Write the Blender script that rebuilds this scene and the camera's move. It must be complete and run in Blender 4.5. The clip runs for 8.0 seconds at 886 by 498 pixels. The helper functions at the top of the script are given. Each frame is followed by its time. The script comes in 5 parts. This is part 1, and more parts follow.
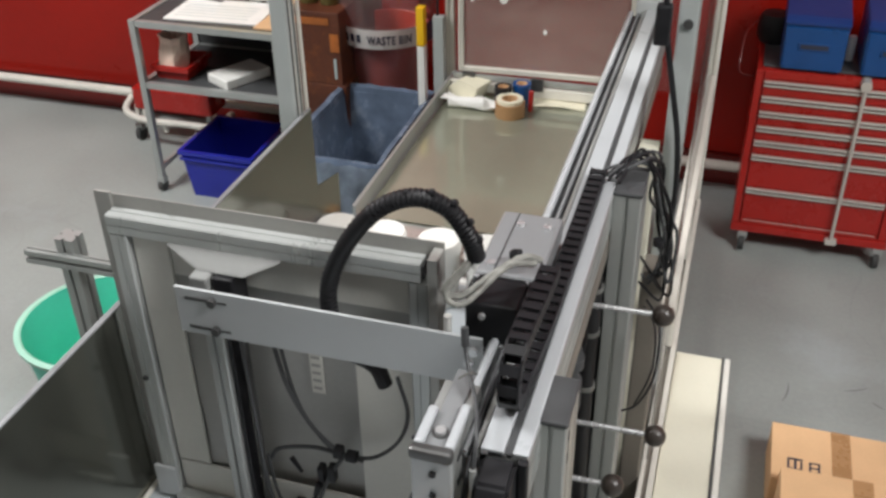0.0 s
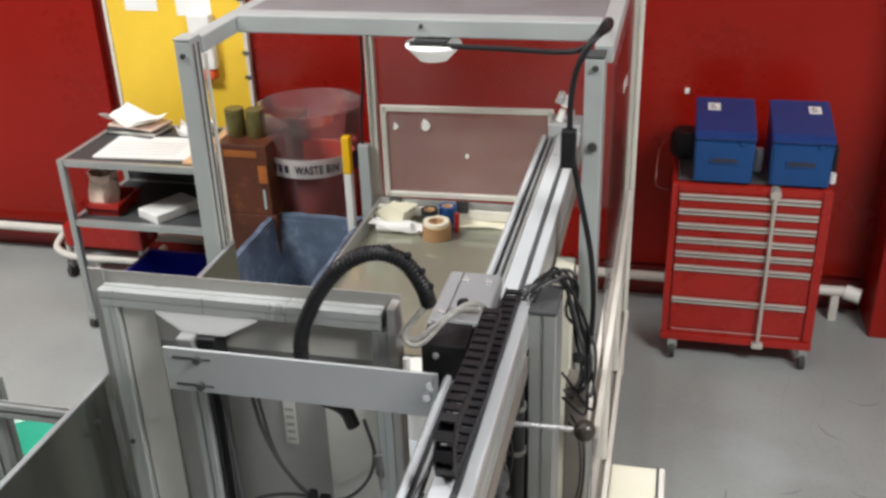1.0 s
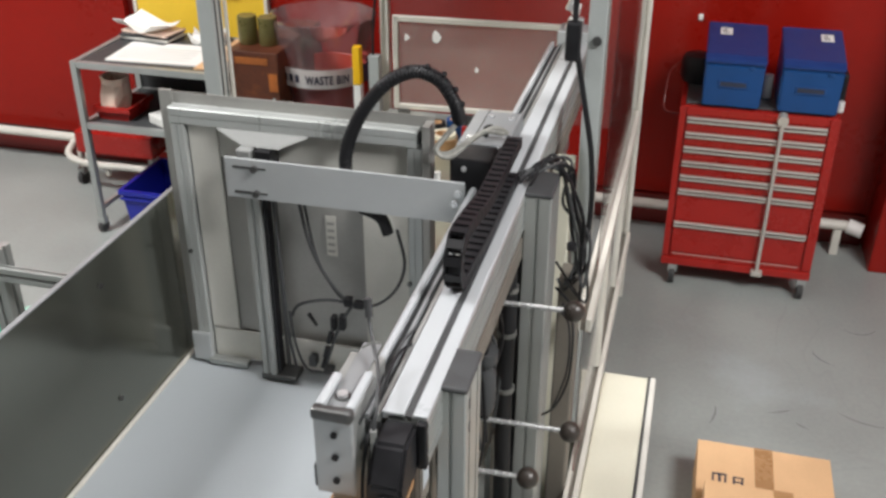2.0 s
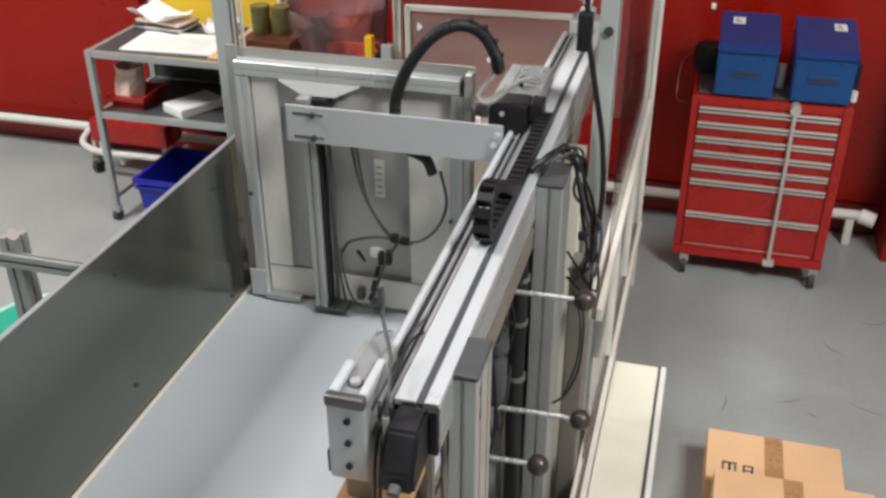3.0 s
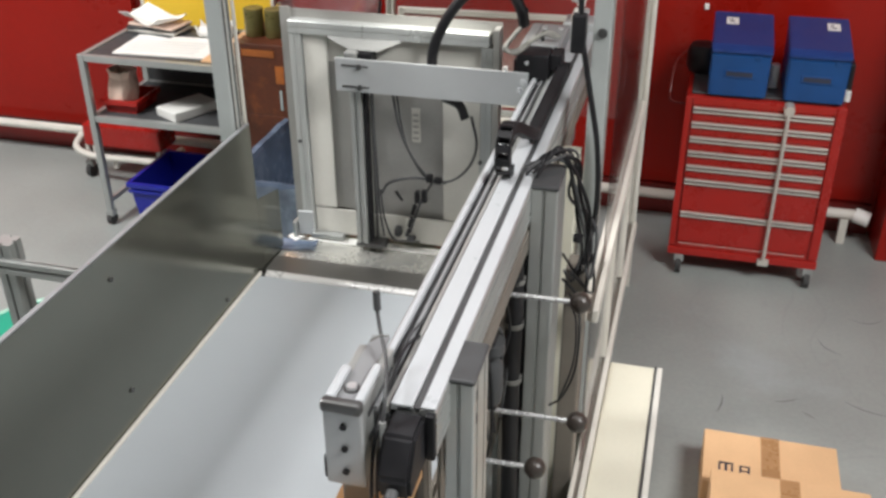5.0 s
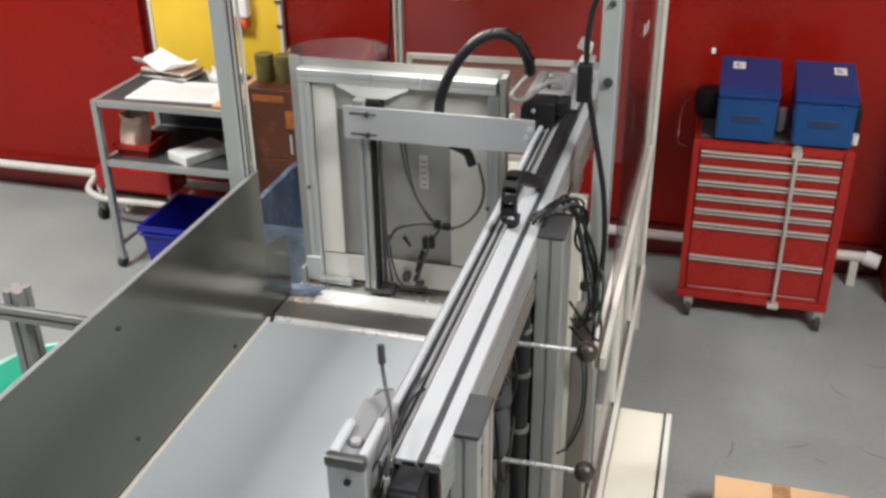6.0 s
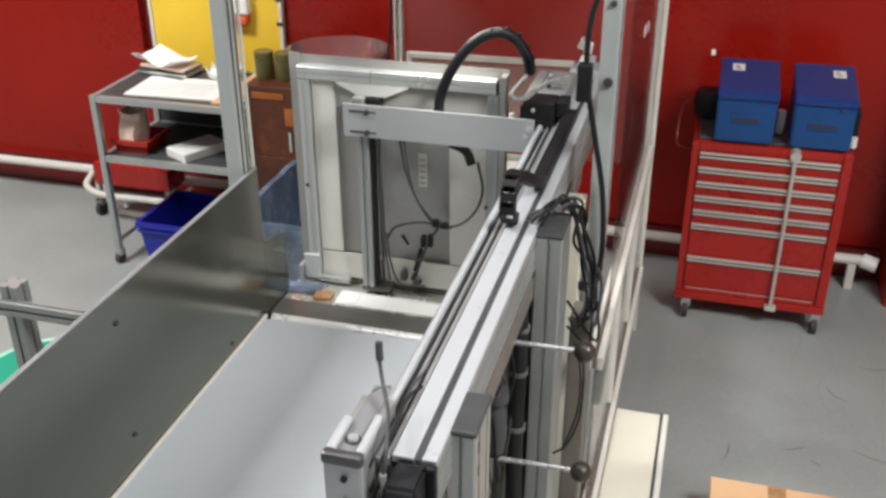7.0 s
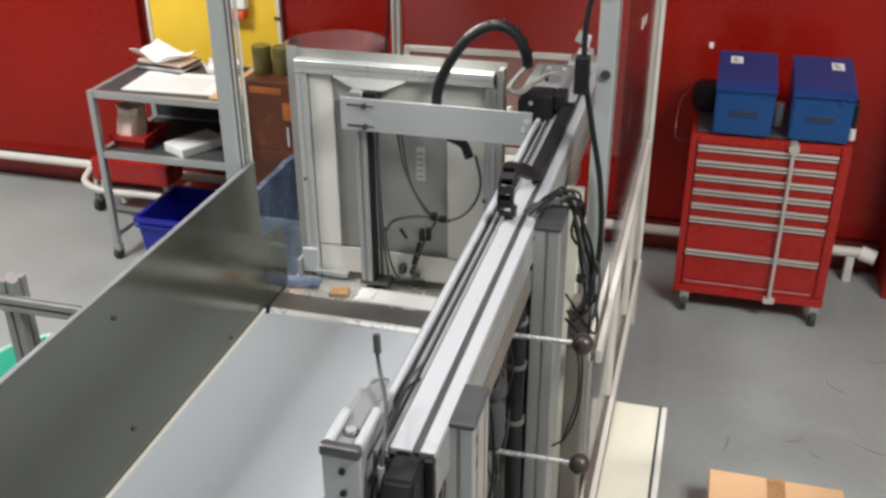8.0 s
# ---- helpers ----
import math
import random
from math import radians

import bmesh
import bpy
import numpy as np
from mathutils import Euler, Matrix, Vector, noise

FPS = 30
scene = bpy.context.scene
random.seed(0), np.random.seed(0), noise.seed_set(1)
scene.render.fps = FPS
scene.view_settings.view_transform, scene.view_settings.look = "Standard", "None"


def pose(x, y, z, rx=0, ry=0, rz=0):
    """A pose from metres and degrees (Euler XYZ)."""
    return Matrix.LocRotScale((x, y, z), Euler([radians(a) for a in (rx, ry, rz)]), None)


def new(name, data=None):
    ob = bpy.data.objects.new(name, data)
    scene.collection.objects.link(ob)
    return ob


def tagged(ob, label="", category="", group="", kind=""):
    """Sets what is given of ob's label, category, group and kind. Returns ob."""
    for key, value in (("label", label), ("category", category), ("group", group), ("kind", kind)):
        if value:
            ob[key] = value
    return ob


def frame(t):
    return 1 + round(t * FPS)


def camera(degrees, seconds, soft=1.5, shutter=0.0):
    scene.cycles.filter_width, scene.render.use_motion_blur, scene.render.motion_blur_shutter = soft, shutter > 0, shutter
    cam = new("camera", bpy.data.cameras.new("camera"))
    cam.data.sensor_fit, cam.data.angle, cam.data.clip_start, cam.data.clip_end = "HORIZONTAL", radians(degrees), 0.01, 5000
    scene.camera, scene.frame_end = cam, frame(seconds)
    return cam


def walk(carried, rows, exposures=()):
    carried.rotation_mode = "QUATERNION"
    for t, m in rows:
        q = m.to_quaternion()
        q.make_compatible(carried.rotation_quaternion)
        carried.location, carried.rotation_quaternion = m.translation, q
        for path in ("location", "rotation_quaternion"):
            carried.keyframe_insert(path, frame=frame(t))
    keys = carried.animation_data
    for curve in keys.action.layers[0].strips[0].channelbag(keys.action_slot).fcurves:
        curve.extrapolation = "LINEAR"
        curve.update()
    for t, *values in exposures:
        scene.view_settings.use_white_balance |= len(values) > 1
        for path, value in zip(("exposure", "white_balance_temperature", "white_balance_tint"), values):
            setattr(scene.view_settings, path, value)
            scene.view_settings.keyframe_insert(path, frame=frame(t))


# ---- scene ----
# Metres. y runs along the conveyor away from the viewer, x to its right side, floor at z = 0.
cam = camera(48.33, 8.0, soft=2.9)
PATH = [
    (0, -0.130, 0.110, 2.336, 57.10, 0.84, 16.89),
    (0.4, -0.100, 0.102, 2.346, 58.50, 1.73, 15.50),
    (0.5, -0.092, 0.100, 2.348, 59.44, 1.96, 14.77),
    (0.8, -0.075, 0.100, 2.359, 62.40, 1.82, 13.80),
    (1, -0.063, 0.100, 2.367, 63.86, 1.73, 12.87),
    (1.5, -0.053, 0.100, 2.384, 63.18, 1.67, 13.33),
    (1.7, -0.044, 0.090, 2.334, 62.77, 1.07, 13.81),
    (1.8, -0.038, 0.075, 2.319, 61.74, 0.53, 14.01),
    (2, -0.012, 0.002, 2.245, 61.09, -0.11, 14.55),
    (2.2, -0.010, -0.003, 2.248, 60.05, -0.10, 15.20),
    (3.3, -0.007, -0.015, 2.255, 60.53, 0.21, 15.06),
    (3.5, -0.007, -0.015, 2.255, 60.43, 0.21, 14.81),
    (4, -0.009, -0.007, 2.255, 60.70, 0.17, 14.51),
    (5.3, -0.010, -0.008, 2.258, 60.46, 0.41, 14.89),
    (5.5, -0.010, -0.008, 2.258, 61.26, 0.41, 14.99),
    (6, -0.001, 0.001, 2.284, 62.64, 0.68, 15.31),
    (6.5, -0.001, -0.001, 2.281, 62.71, 0.39, 15.53),
    (7, -0.003, -0.000, 2.280, 62.64, 0.13, 15.43),
    (7.5, -0.002, -0.000, 2.278, 62.50, 0.14, 15.38),
    (8, -0.000, 0.000, 2.275, 62.36, 0.30, 15.29),
]
walk(cam, [(t, pose(x, y, z, rx, ry, rz)) for t, x, y, z, rx, ry, rz in PATH],
     exposures=[(0, 0.05), (0.6, 0.14), (1.0, 0.20), (2.0, 0.24), (4.0, 0.25), (8.0, 0.22)])

# ---- world, lights ----
world = bpy.data.worlds.new("hall_world")
scene.world = world
world.use_nodes = True
world.node_tree.nodes["Background"].inputs[0].default_value = (0.8, 0.88, 1.0, 1)
world.node_tree.nodes["Background"].inputs[1].default_value = 0.05
scene.view_settings.exposure = 0.0

LAMPS = [(-3.6, 1.75, 215), (-0.75, 1.3, 14), (2.3, 0.6, 208)]
LAMP_Z = 4.3


# ---- materials ----
def material(name, color, rough=0.5, metal=0.0, vary=0.12, scale=6.0, fine=90.0, bump=0.05, spec=0.5,
             stretch=(1, 1, 1), rough_vary=0.12, coat=0.0, trans=0.0, emit=0.0, stain_or_glint=None, stain_or_glint_at=0.62, scratch=0.0):
    m = bpy.data.materials.new(name)
    m.use_nodes = True
    n, l = m.node_tree.nodes, m.node_tree.links
    b = n["Principled BSDF"]
    tc = n.new("ShaderNodeTexCoord")
    mp = n.new("ShaderNodeMapping")
    mp.inputs["Scale"].default_value = stretch
    l.new(tc.outputs["Object"], mp.inputs[0])
    big = n.new("ShaderNodeTexNoise")
    big.inputs["Scale"].default_value, big.inputs["Detail"].default_value = scale, 5
    small = n.new("ShaderNodeTexNoise")
    small.inputs["Scale"].default_value, small.inputs["Detail"].default_value = fine, 3
    l.new(mp.outputs[0], big.inputs["Vector"])
    l.new(mp.outputs[0], small.inputs["Vector"])
    add = n.new("ShaderNodeMath")
    add.operation = "MULTIPLY_ADD"
    add.inputs[1].default_value = 0.35
    l.new(small.outputs[0], add.inputs[0])
    l.new(big.outputs[0], add.inputs[2])
    ramp = n.new("ShaderNodeMapRange")
    ramp.inputs["From Min"].default_value, ramp.inputs["From Max"].default_value = 0.4, 0.95
    ramp.inputs["To Min"].default_value, ramp.inputs["To Max"].default_value = 1 - vary, 1 + vary
    l.new(add.outputs[0], ramp.inputs[0])
    mul = n.new("ShaderNodeVectorMath")
    mul.operation = "SCALE"
    mul.inputs[0].default_value = color
    l.new(ramp.outputs[0], mul.inputs["Scale"])
    out = mul.outputs[0]
    # second colour in blotches: stains, and painted highlights on the blue bag
    if stain_or_glint:
        st = n.new("ShaderNodeTexNoise")
        st.inputs["Scale"].default_value, st.inputs["Detail"].default_value = scale * 0.55, 8
        st.inputs["Roughness"].default_value = 0.68
        l.new(mp.outputs[0], st.inputs["Vector"])
        sr = n.new("ShaderNodeMapRange")
        sr.inputs["From Min"].default_value, sr.inputs["From Max"].default_value = stain_or_glint_at, stain_or_glint_at + 0.12
        sr.inputs["To Max"].default_value = 0.6
        l.new(st.outputs[0], sr.inputs[0])
        mx = n.new("ShaderNodeMix")
        mx.data_type = "RGBA"
        mx.inputs[7].default_value = (*stain_or_glint, 1)
        l.new(sr.outputs[0], mx.inputs[0])
        l.new(out, mx.inputs[6])
        out = mx.outputs[2]
    if scratch:
        sn = n.new("ShaderNodeTexNoise")
        sn.inputs["Scale"].default_value, sn.inputs["Detail"].default_value, sn.inputs["Distortion"].default_value = 1.3, 2, 1.6
        l.new(mp.outputs[0], sn.inputs["Vector"])
        sub = n.new("ShaderNodeMath")
        sub.operation = "SUBTRACT"
        sub.inputs[1].default_value = 0.5
        l.new(sn.outputs[0], sub.inputs[0])
        ab = n.new("ShaderNodeMath")
        ab.operation = "ABSOLUTE"
        l.new(sub.outputs[0], ab.inputs[0])
        sm = n.new("ShaderNodeMapRange")
        sm.inputs["From Min"].default_value, sm.inputs["From Max"].default_value = 0.0, 0.006
        sm.inputs["To Min"].default_value, sm.inputs["To Max"].default_value = scratch, 0.0
        l.new(ab.outputs[0], sm.inputs[0])
        mk = n.new("ShaderNodeMath")
        mk.operation = "MULTIPLY"
        l.new(sm.outputs[0], mk.inputs[0])
        l.new(big.outputs[0], mk.inputs[1])
        sx = n.new("ShaderNodeMix")
        sx.data_type = "RGBA"
        sx.inputs[7].default_value = (0.07, 0.07, 0.07, 1)
        l.new(mk.outputs[0], sx.inputs[0])
        l.new(out, sx.inputs[6])
        out = sx.outputs[2]
    l.new(out, b.inputs["Base Color"])
    rr = n.new("ShaderNodeMapRange")
    rr.inputs["From Min"].default_value, rr.inputs["From Max"].default_value = 0.4, 0.95
    rr.inputs["To Min"].default_value, rr.inputs["To Max"].default_value = max(0.02, rough - rough_vary), min(1, rough + rough_vary)
    l.new(add.outputs[0], rr.inputs[0])
    l.new(rr.outputs[0], b.inputs["Roughness"])
    b.inputs["Metallic"].default_value = metal
    b.inputs["Specular IOR Level"].default_value = spec
    b.inputs["Coat Weight"].default_value = coat
    b.inputs["Transmission Weight"].default_value = trans
    if emit:
        b.inputs["Emission Color"].default_value = (*color, 1)
        b.inputs["Emission Strength"].default_value = emit
    if bump:
        bp = n.new("ShaderNodeBump")
        bp.inputs["Strength"].default_value, bp.inputs["Distance"].default_value = bump, 0.004
        l.new(add.outputs[0], bp.inputs["Height"])
        l.new(bp.outputs[0], b.inputs["Normal"])
    return m


def clear_material(name, tint, gloss, rough=0.06, veil=0.0, veil_color=(0.8, 0.8, 0.8)):
    """Thin clear plastic: lets light through, glossier at a slant, with a slight veil of dust."""
    m = bpy.data.materials.new(name)
    m.use_nodes = True
    n, l = m.node_tree.nodes, m.node_tree.links
    n.remove(n["Principled BSDF"])
    tr, gl, df = n.new("ShaderNodeBsdfTransparent"), n.new("ShaderNodeBsdfGlossy"), n.new("ShaderNodeBsdfDiffuse")
    tr.inputs[0].default_value = (*tint, 1)
    gl.inputs["Roughness"].default_value = rough
    df.inputs[0].default_value = (*veil_color, 1)
    ns = n.new("ShaderNodeTexNoise")
    ns.inputs["Scale"].default_value, ns.inputs["Detail"].default_value = 4, 3
    mr = n.new("ShaderNodeMapRange")
    mr.inputs["From Min"].default_value, mr.inputs["From Max"].default_value = 0.35, 0.75
    mr.inputs["To Min"].default_value, mr.inputs["To Max"].default_value = veil * 0.8, veil * 1.2
    l.new(ns.outputs[0], mr.inputs[0])
    a, c = n.new("ShaderNodeMixShader"), n.new("ShaderNodeMixShader")
    l.new(mr.outputs[0], a.inputs[0])
    l.new(tr.outputs[0], a.inputs[1])
    l.new(df.outputs[0], a.inputs[2])
    fr, fm = n.new("ShaderNodeFresnel"), n.new("ShaderNodeMath")
    fr.inputs["IOR"].default_value = 1.49
    fm.operation = "MULTIPLY"
    fm.inputs[1].default_value = gloss
    l.new(fr.outputs[0], fm.inputs[0])
    l.new(fm.outputs[0], c.inputs[0])
    l.new(a.outputs[0], c.inputs[1])
    l.new(gl.outputs[0], c.inputs[2])
    l.new(c.outputs[0], n["Material Output"].inputs[0])
    return m


M_FLOOR = material("grey_epoxy_floor", (0.295, 0.320, 0.308), 0.42, vary=0.17, scale=1.6, fine=60, bump=0.02, stain_or_glint=(0.37, 0.41, 0.43), stain_or_glint_at=0.54, scratch=0.14)
M_RED = material("red_gloss_wall_paint", (0.26, 0.008, 0.004), 0.32, vary=0.14, scale=1.3, fine=30, bump=0.02, coat=0.06, spec=0.3)
# Dark red of handle and grooves; also shade in the wall's recesses
M_DARKRED = material("dark_red_and_wall_shade", (0.13, 0.008, 0.006), 0.4, vary=0.15, scale=3)
M_CHEST = material("red_enamel", (0.36, 0.015, 0.011), 0.3, vary=0.1, scale=5, bump=0.01, coat=0.1, spec=0.4)
M_ALU = material("anodised_aluminium", (0.415, 0.43, 0.42), 0.38, 0.5, vary=0.08, scale=12, fine=200, bump=0.015, stretch=(1, 1, 0.1))
M_ALUPLATE = material("matt_aluminium_plate", (0.50, 0.52, 0.53), 0.5, 0.35, vary=0.05, scale=9, bump=0.01)
M_POSTGREY = material("grey_painted_profile", (0.41, 0.44, 0.435), 0.45, 0.1, vary=0.06, scale=8, bump=0.01)
M_STEEL = material("brushed_stainless_sheet", (0.18, 0.185, 0.16), 0.17, 0.82, vary=0.08, scale=1.5, fine=25, bump=0.0, rough_vary=0.03)
M_TRAY = material("polished_tray_sheet", (0.37, 0.38, 0.30), 0.09, 0.45, vary=0.08, scale=3, bump=0.003, rough_vary=0.04)
M_CHROME = material("chrome_rod", (0.66, 0.67, 0.68), 0.28, 0.6, vary=0.05, bump=0.0)
M_BRIGHT = material("polished_end_strip", (0.86, 0.86, 0.85), 0.3, 0.35, vary=0.05, bump=0.0)
M_DULLSTEEL = material("dull_dark_steel", (0.17, 0.165, 0.155), 0.35, 0.5, vary=0.15, scale=9, bump=0.01)
M_MIRROR = material("polished_plate_steel", (0.72, 0.72, 0.68), 0.28, 0.7, vary=0.08, scale=5, bump=0.004, rough_vary=0.04)
M_BELT = material("pale_grey_belt", (0.44, 0.475, 0.505), 0.55, vary=0.05, scale=2.5, fine=300, bump=0.03)
M_BLACK = material("black_plastic", (0.013, 0.013, 0.015), 0.5, vary=0.25, scale=20, bump=0.03, spec=0.3)
M_CAP = material("dark_grey_cap", (0.055, 0.057, 0.06), 0.55, vary=0.15, scale=20, bump=0.04)
M_DARKMETAL = material("dark_metal", (0.10, 0.10, 0.10), 0.4, 0.6, vary=0.2, scale=12)
M_KNOB = material("dark_bakelite", (0.045, 0.037, 0.032), 0.35, vary=0.2, scale=25)
M_CREAM = material("cream_powder_coat", (0.72, 0.70, 0.58), 0.45, vary=0.06, scale=3, bump=0.02)
M_WHITE = material("white_plastic", (0.80, 0.80, 0.77), 0.4, vary=0.04, scale=6, bump=0.01)
M_WHITEFRAME = material("white_frame", (0.66, 0.64, 0.58), 0.45, vary=0.08, scale=9)
M_OFFWHITE = material("off_white_board", (0.69, 0.68, 0.63), 0.5, vary=0.07, scale=5)
M_CAST = material("grey_cast_cover", (0.27, 0.28, 0.29), 0.45, 0.3, vary=0.06, scale=9)
M_STRIP = material("pale_cover_strip", (0.43, 0.45, 0.47), 0.35, vary=0.04, scale=6)
M_DULLGREY = material("dull_grey_sheet", (0.26, 0.265, 0.26), 0.75, vary=0.1, scale=9, spec=0.2)
# Real brown-grey of the column; on beams and sheet it also holds shade
M_SHADOWBROWN = material("brown_grey_steel_and_shade", (0.20, 0.18, 0.155), 0.5, 0.2, vary=0.15, scale=5)
M_PANEL = material("dull_zinc_sheet", (0.39, 0.385, 0.365), 0.45, 0.3, vary=0.12, scale=5, bump=0.02)
M_BLUE = material("blue_plastic", (0.004, 0.058, 0.21), 0.4, vary=0.1, scale=8, bump=0.02)
M_DEEPBLUE = material("deep_blue_plastic", (0.012, 0.02, 0.30), 0.35, vary=0.1, scale=8)
# The paler blotches paint highlights into the crumpled bag
M_BAGBLUE = material("translucent_blue_bag", (0.125, 0.165, 0.235), 0.25, vary=0.35, scale=7, fine=22, bump=0.6, stain_or_glint=(0.30, 0.35, 0.42), stain_or_glint_at=0.55)
M_TEAL = material("teal_tub_plastic", (0.12, 0.68, 0.52), 0.4, vary=0.08, scale=6)
M_TEALRIM = material("pale_green_rim", (0.35, 0.62, 0.50), 0.4)
M_YELLOW = material("yellow_board", (0.86, 0.57, 0.045), 0.5, vary=0.08, scale=4)
M_SAFETY = material("safety_yellow", (0.85, 0.50, 0.01), 0.4, vary=0.06)
M_CARD = material("cardboard", (0.68, 0.43, 0.235), 0.8, vary=0.1, scale=5, fine=120, bump=0.06)
M_TAPE = material("brown_parcel_tape", (0.40, 0.225, 0.105), 0.3, vary=0.1, scale=8)
M_BROWN = material("brown_carton", (0.085, 0.022, 0.008), 0.55, vary=0.6, scale=5, stain_or_glint=(0.30, 0.085, 0.015), stain_or_glint_at=0.5)
M_PAPER = material("white_paper", (0.84, 0.84, 0.82), 0.7, vary=0.04, scale=8)
M_CREAMPAPER = material("cream_paper", (0.78, 0.74, 0.58), 0.7, vary=0.05, scale=8)
M_INK = material("dark_ink", (0.03, 0.035, 0.06), 0.6)
M_PRINT = material("pale_grey_print", (0.42, 0.50, 0.50), 0.7)
M_NAVY = material("navy_label", (0.02, 0.035, 0.10), 0.5)
M_OLIVE = material("olive_tin", (0.16, 0.14, 0.05), 0.35, 0.4, vary=0.2, scale=14)
M_SCUFF = material("rubbed_off_rubber", (0.12, 0.125, 0.125), 0.6, vary=0.3, scale=30)
M_RUBBER = material("grey_rubber", (0.04, 0.04, 0.04), 0.7, vary=0.2)
M_HANDLE = material("bright_drawer_trim", (0.66, 0.63, 0.58), 0.32, 0.5, vary=0.04, scale=8, rough_vary=0.04)
M_GREYCABLE = material("grey_cable", (0.15, 0.15, 0.14), 0.5, vary=0.15, scale=30)
M_PINK = material("pinkish_plastic", (0.86, 0.66, 0.55), 0.5, vary=0.15)
M_ORANGE = material("orange_red_plastic", (0.70, 0.10, 0.03), 0.4)
M_CEIL = material("white_ceiling", (0.62, 0.62, 0.60), 0.8, vary=0.05)
# Grey of the added walls, kept low to weaken reflections on the steel
M_HALLWALL = material("unseen_hall_wall", (0.23, 0.22, 0.21), 0.7, vary=0.06, scale=1)
M_GLOW = material("lamp_diffuser", (1.0, 0.98, 0.94), 0.5, emit=2.2, vary=0.0)
M_WORKGLOW = material("white_lamp_shade", (0.9, 0.9, 0.87), 0.35, emit=0.25, vary=0.02)
M_CLEAR = clear_material("clear_guard_plastic", (0.97, 0.97, 0.97), 0.75, 0.03, 0.012)
M_REARCLEAR = clear_material("dull_clear_plastic", (0.95, 0.93, 0.91), 0.12, 0.2, 0.03)
M_SMOKE = clear_material("scratched_clear_plastic", (0.84, 0.76, 0.72), 0.9, 0.10, 0.17, (0.60, 0.56, 0.52))
M_BAG = clear_material("clear_bin_liner", (0.93, 0.88, 0.90), 1.6, 0.16, 0.09, (0.85, 0.66, 0.68))
M_FILM = material("pale_blue_film", (0.32, 0.38, 0.47), 0.25, vary=0.35, scale=9, fine=40, bump=0.5, stain_or_glint=(0.60, 0.64, 0.69), stain_or_glint_at=0.54)
M_ALULIGHT = material("bright_anodised_profile", (0.53, 0.55, 0.54), 0.34, 0.4, vary=0.06, scale=12, fine=200, bump=0.015, stretch=(1, 1, 0.1))
M_BLUELID = material("violet_blue_lid", (0.010, 0.043, 0.19), 0.38, vary=0.12, scale=8, bump=0.02)
M_MESH = material("pale_braided_sleeve", (0.24, 0.24, 0.22), 0.6, vary=0.4, scale=60, fine=300, bump=0.2)
M_ORANGEPRINT = material("orange_print", (0.34, 0.10, 0.018), 0.6, vary=0.4, scale=12)


# ---- building helpers ----
def part(name, bm, mat, parent=None, label="", smooth=False):
    """Links a bmesh, made in the parent's space, as one mesh object."""
    me = bpy.data.meshes.new(name)
    bmesh.ops.recalc_face_normals(bm, faces=bm.faces)
    bm.to_mesh(me)
    bm.free()
    me.materials.append(mat)
    if smooth:
        for f in me.polygons:
            f.use_smooth = True
        me.set_sharp_from_angle(angle=radians(40))
    ob = new(name, me)
    if parent:
        ob.parent = parent
    if label:
        ob["label"] = label
    return ob


def thing(name, at, label, category, group="", kind=""):
    ob = new(name)
    ob.location = at
    ob.empty_display_size = 0.05
    return tagged(ob, label, category, group, kind)


def local(root, *pts):
    o = Vector(root.location)
    return [Vector(p) - o for p in pts]


def box(*spans, bev=0.0, bm=None, at=(0, 0, 0)):
    """Adds a box x0, x1, y0, y1, z0, z1 less the origin at."""
    bm = bm or bmesh.new()
    x0, x1, y0, y1, z0, z1 = spans
    vs = [bm.verts.new((x - at[0], y - at[1], z - at[2])) for x in (x0, x1) for y in (y0, y1) for z in (z0, z1)]
    q = [(0, 1, 3, 2), (4, 6, 7, 5), (0, 4, 5, 1), (2, 3, 7, 6), (0, 2, 6, 4), (1, 5, 7, 3)]
    fs = [bm.faces.new([vs[i] for i in f]) for f in q]
    if bev:
        es = list({e for f in fs for e in f.edges})
        bmesh.ops.bevel(bm, geom=es, offset=bev, segments=2, profile=0.5, affect="EDGES")
    return bm


def rod(p, q, r, r2=None, seg=16, bm=None):
    bm = bm or bmesh.new()
    p, q = Vector(p), Vector(q)
    r2 = r if r2 is None else r2
    d = (q - p).normalized()
    u = d.orthogonal().normalized()
    w = d.cross(u)
    rings = []
    for c, rad in ((p, r), (q, r2)):
        rings.append([bm.verts.new(c + rad * (math.cos(a) * u + math.sin(a) * w)) for a in [2 * math.pi * i / seg for i in range(seg)]])
    for i in range(seg):
        bm.faces.new((rings[0][i], rings[0][(i + 1) % seg], rings[1][(i + 1) % seg], rings[1][i]))
    bm.faces.new(rings[0][::-1])
    bm.faces.new(rings[1])
    return bm


def smooth_line(pts, n=6):
    pts = [Vector(p) for p in pts]
    ext = [2 * pts[0] - pts[1]] + pts + [2 * pts[-1] - pts[-2]]
    out = []
    for i in range(1, len(ext) - 2):
        a, b, c, d = ext[i - 1:i + 3]
        for k in range(n):
            t = k / n
            out.append(0.5 * (2 * b + (c - a) * t + (2 * a - 5 * b + 4 * c - d) * t * t + (3 * b - a - 3 * c + d) * t ** 3))
    out.append(pts[-1])
    return out


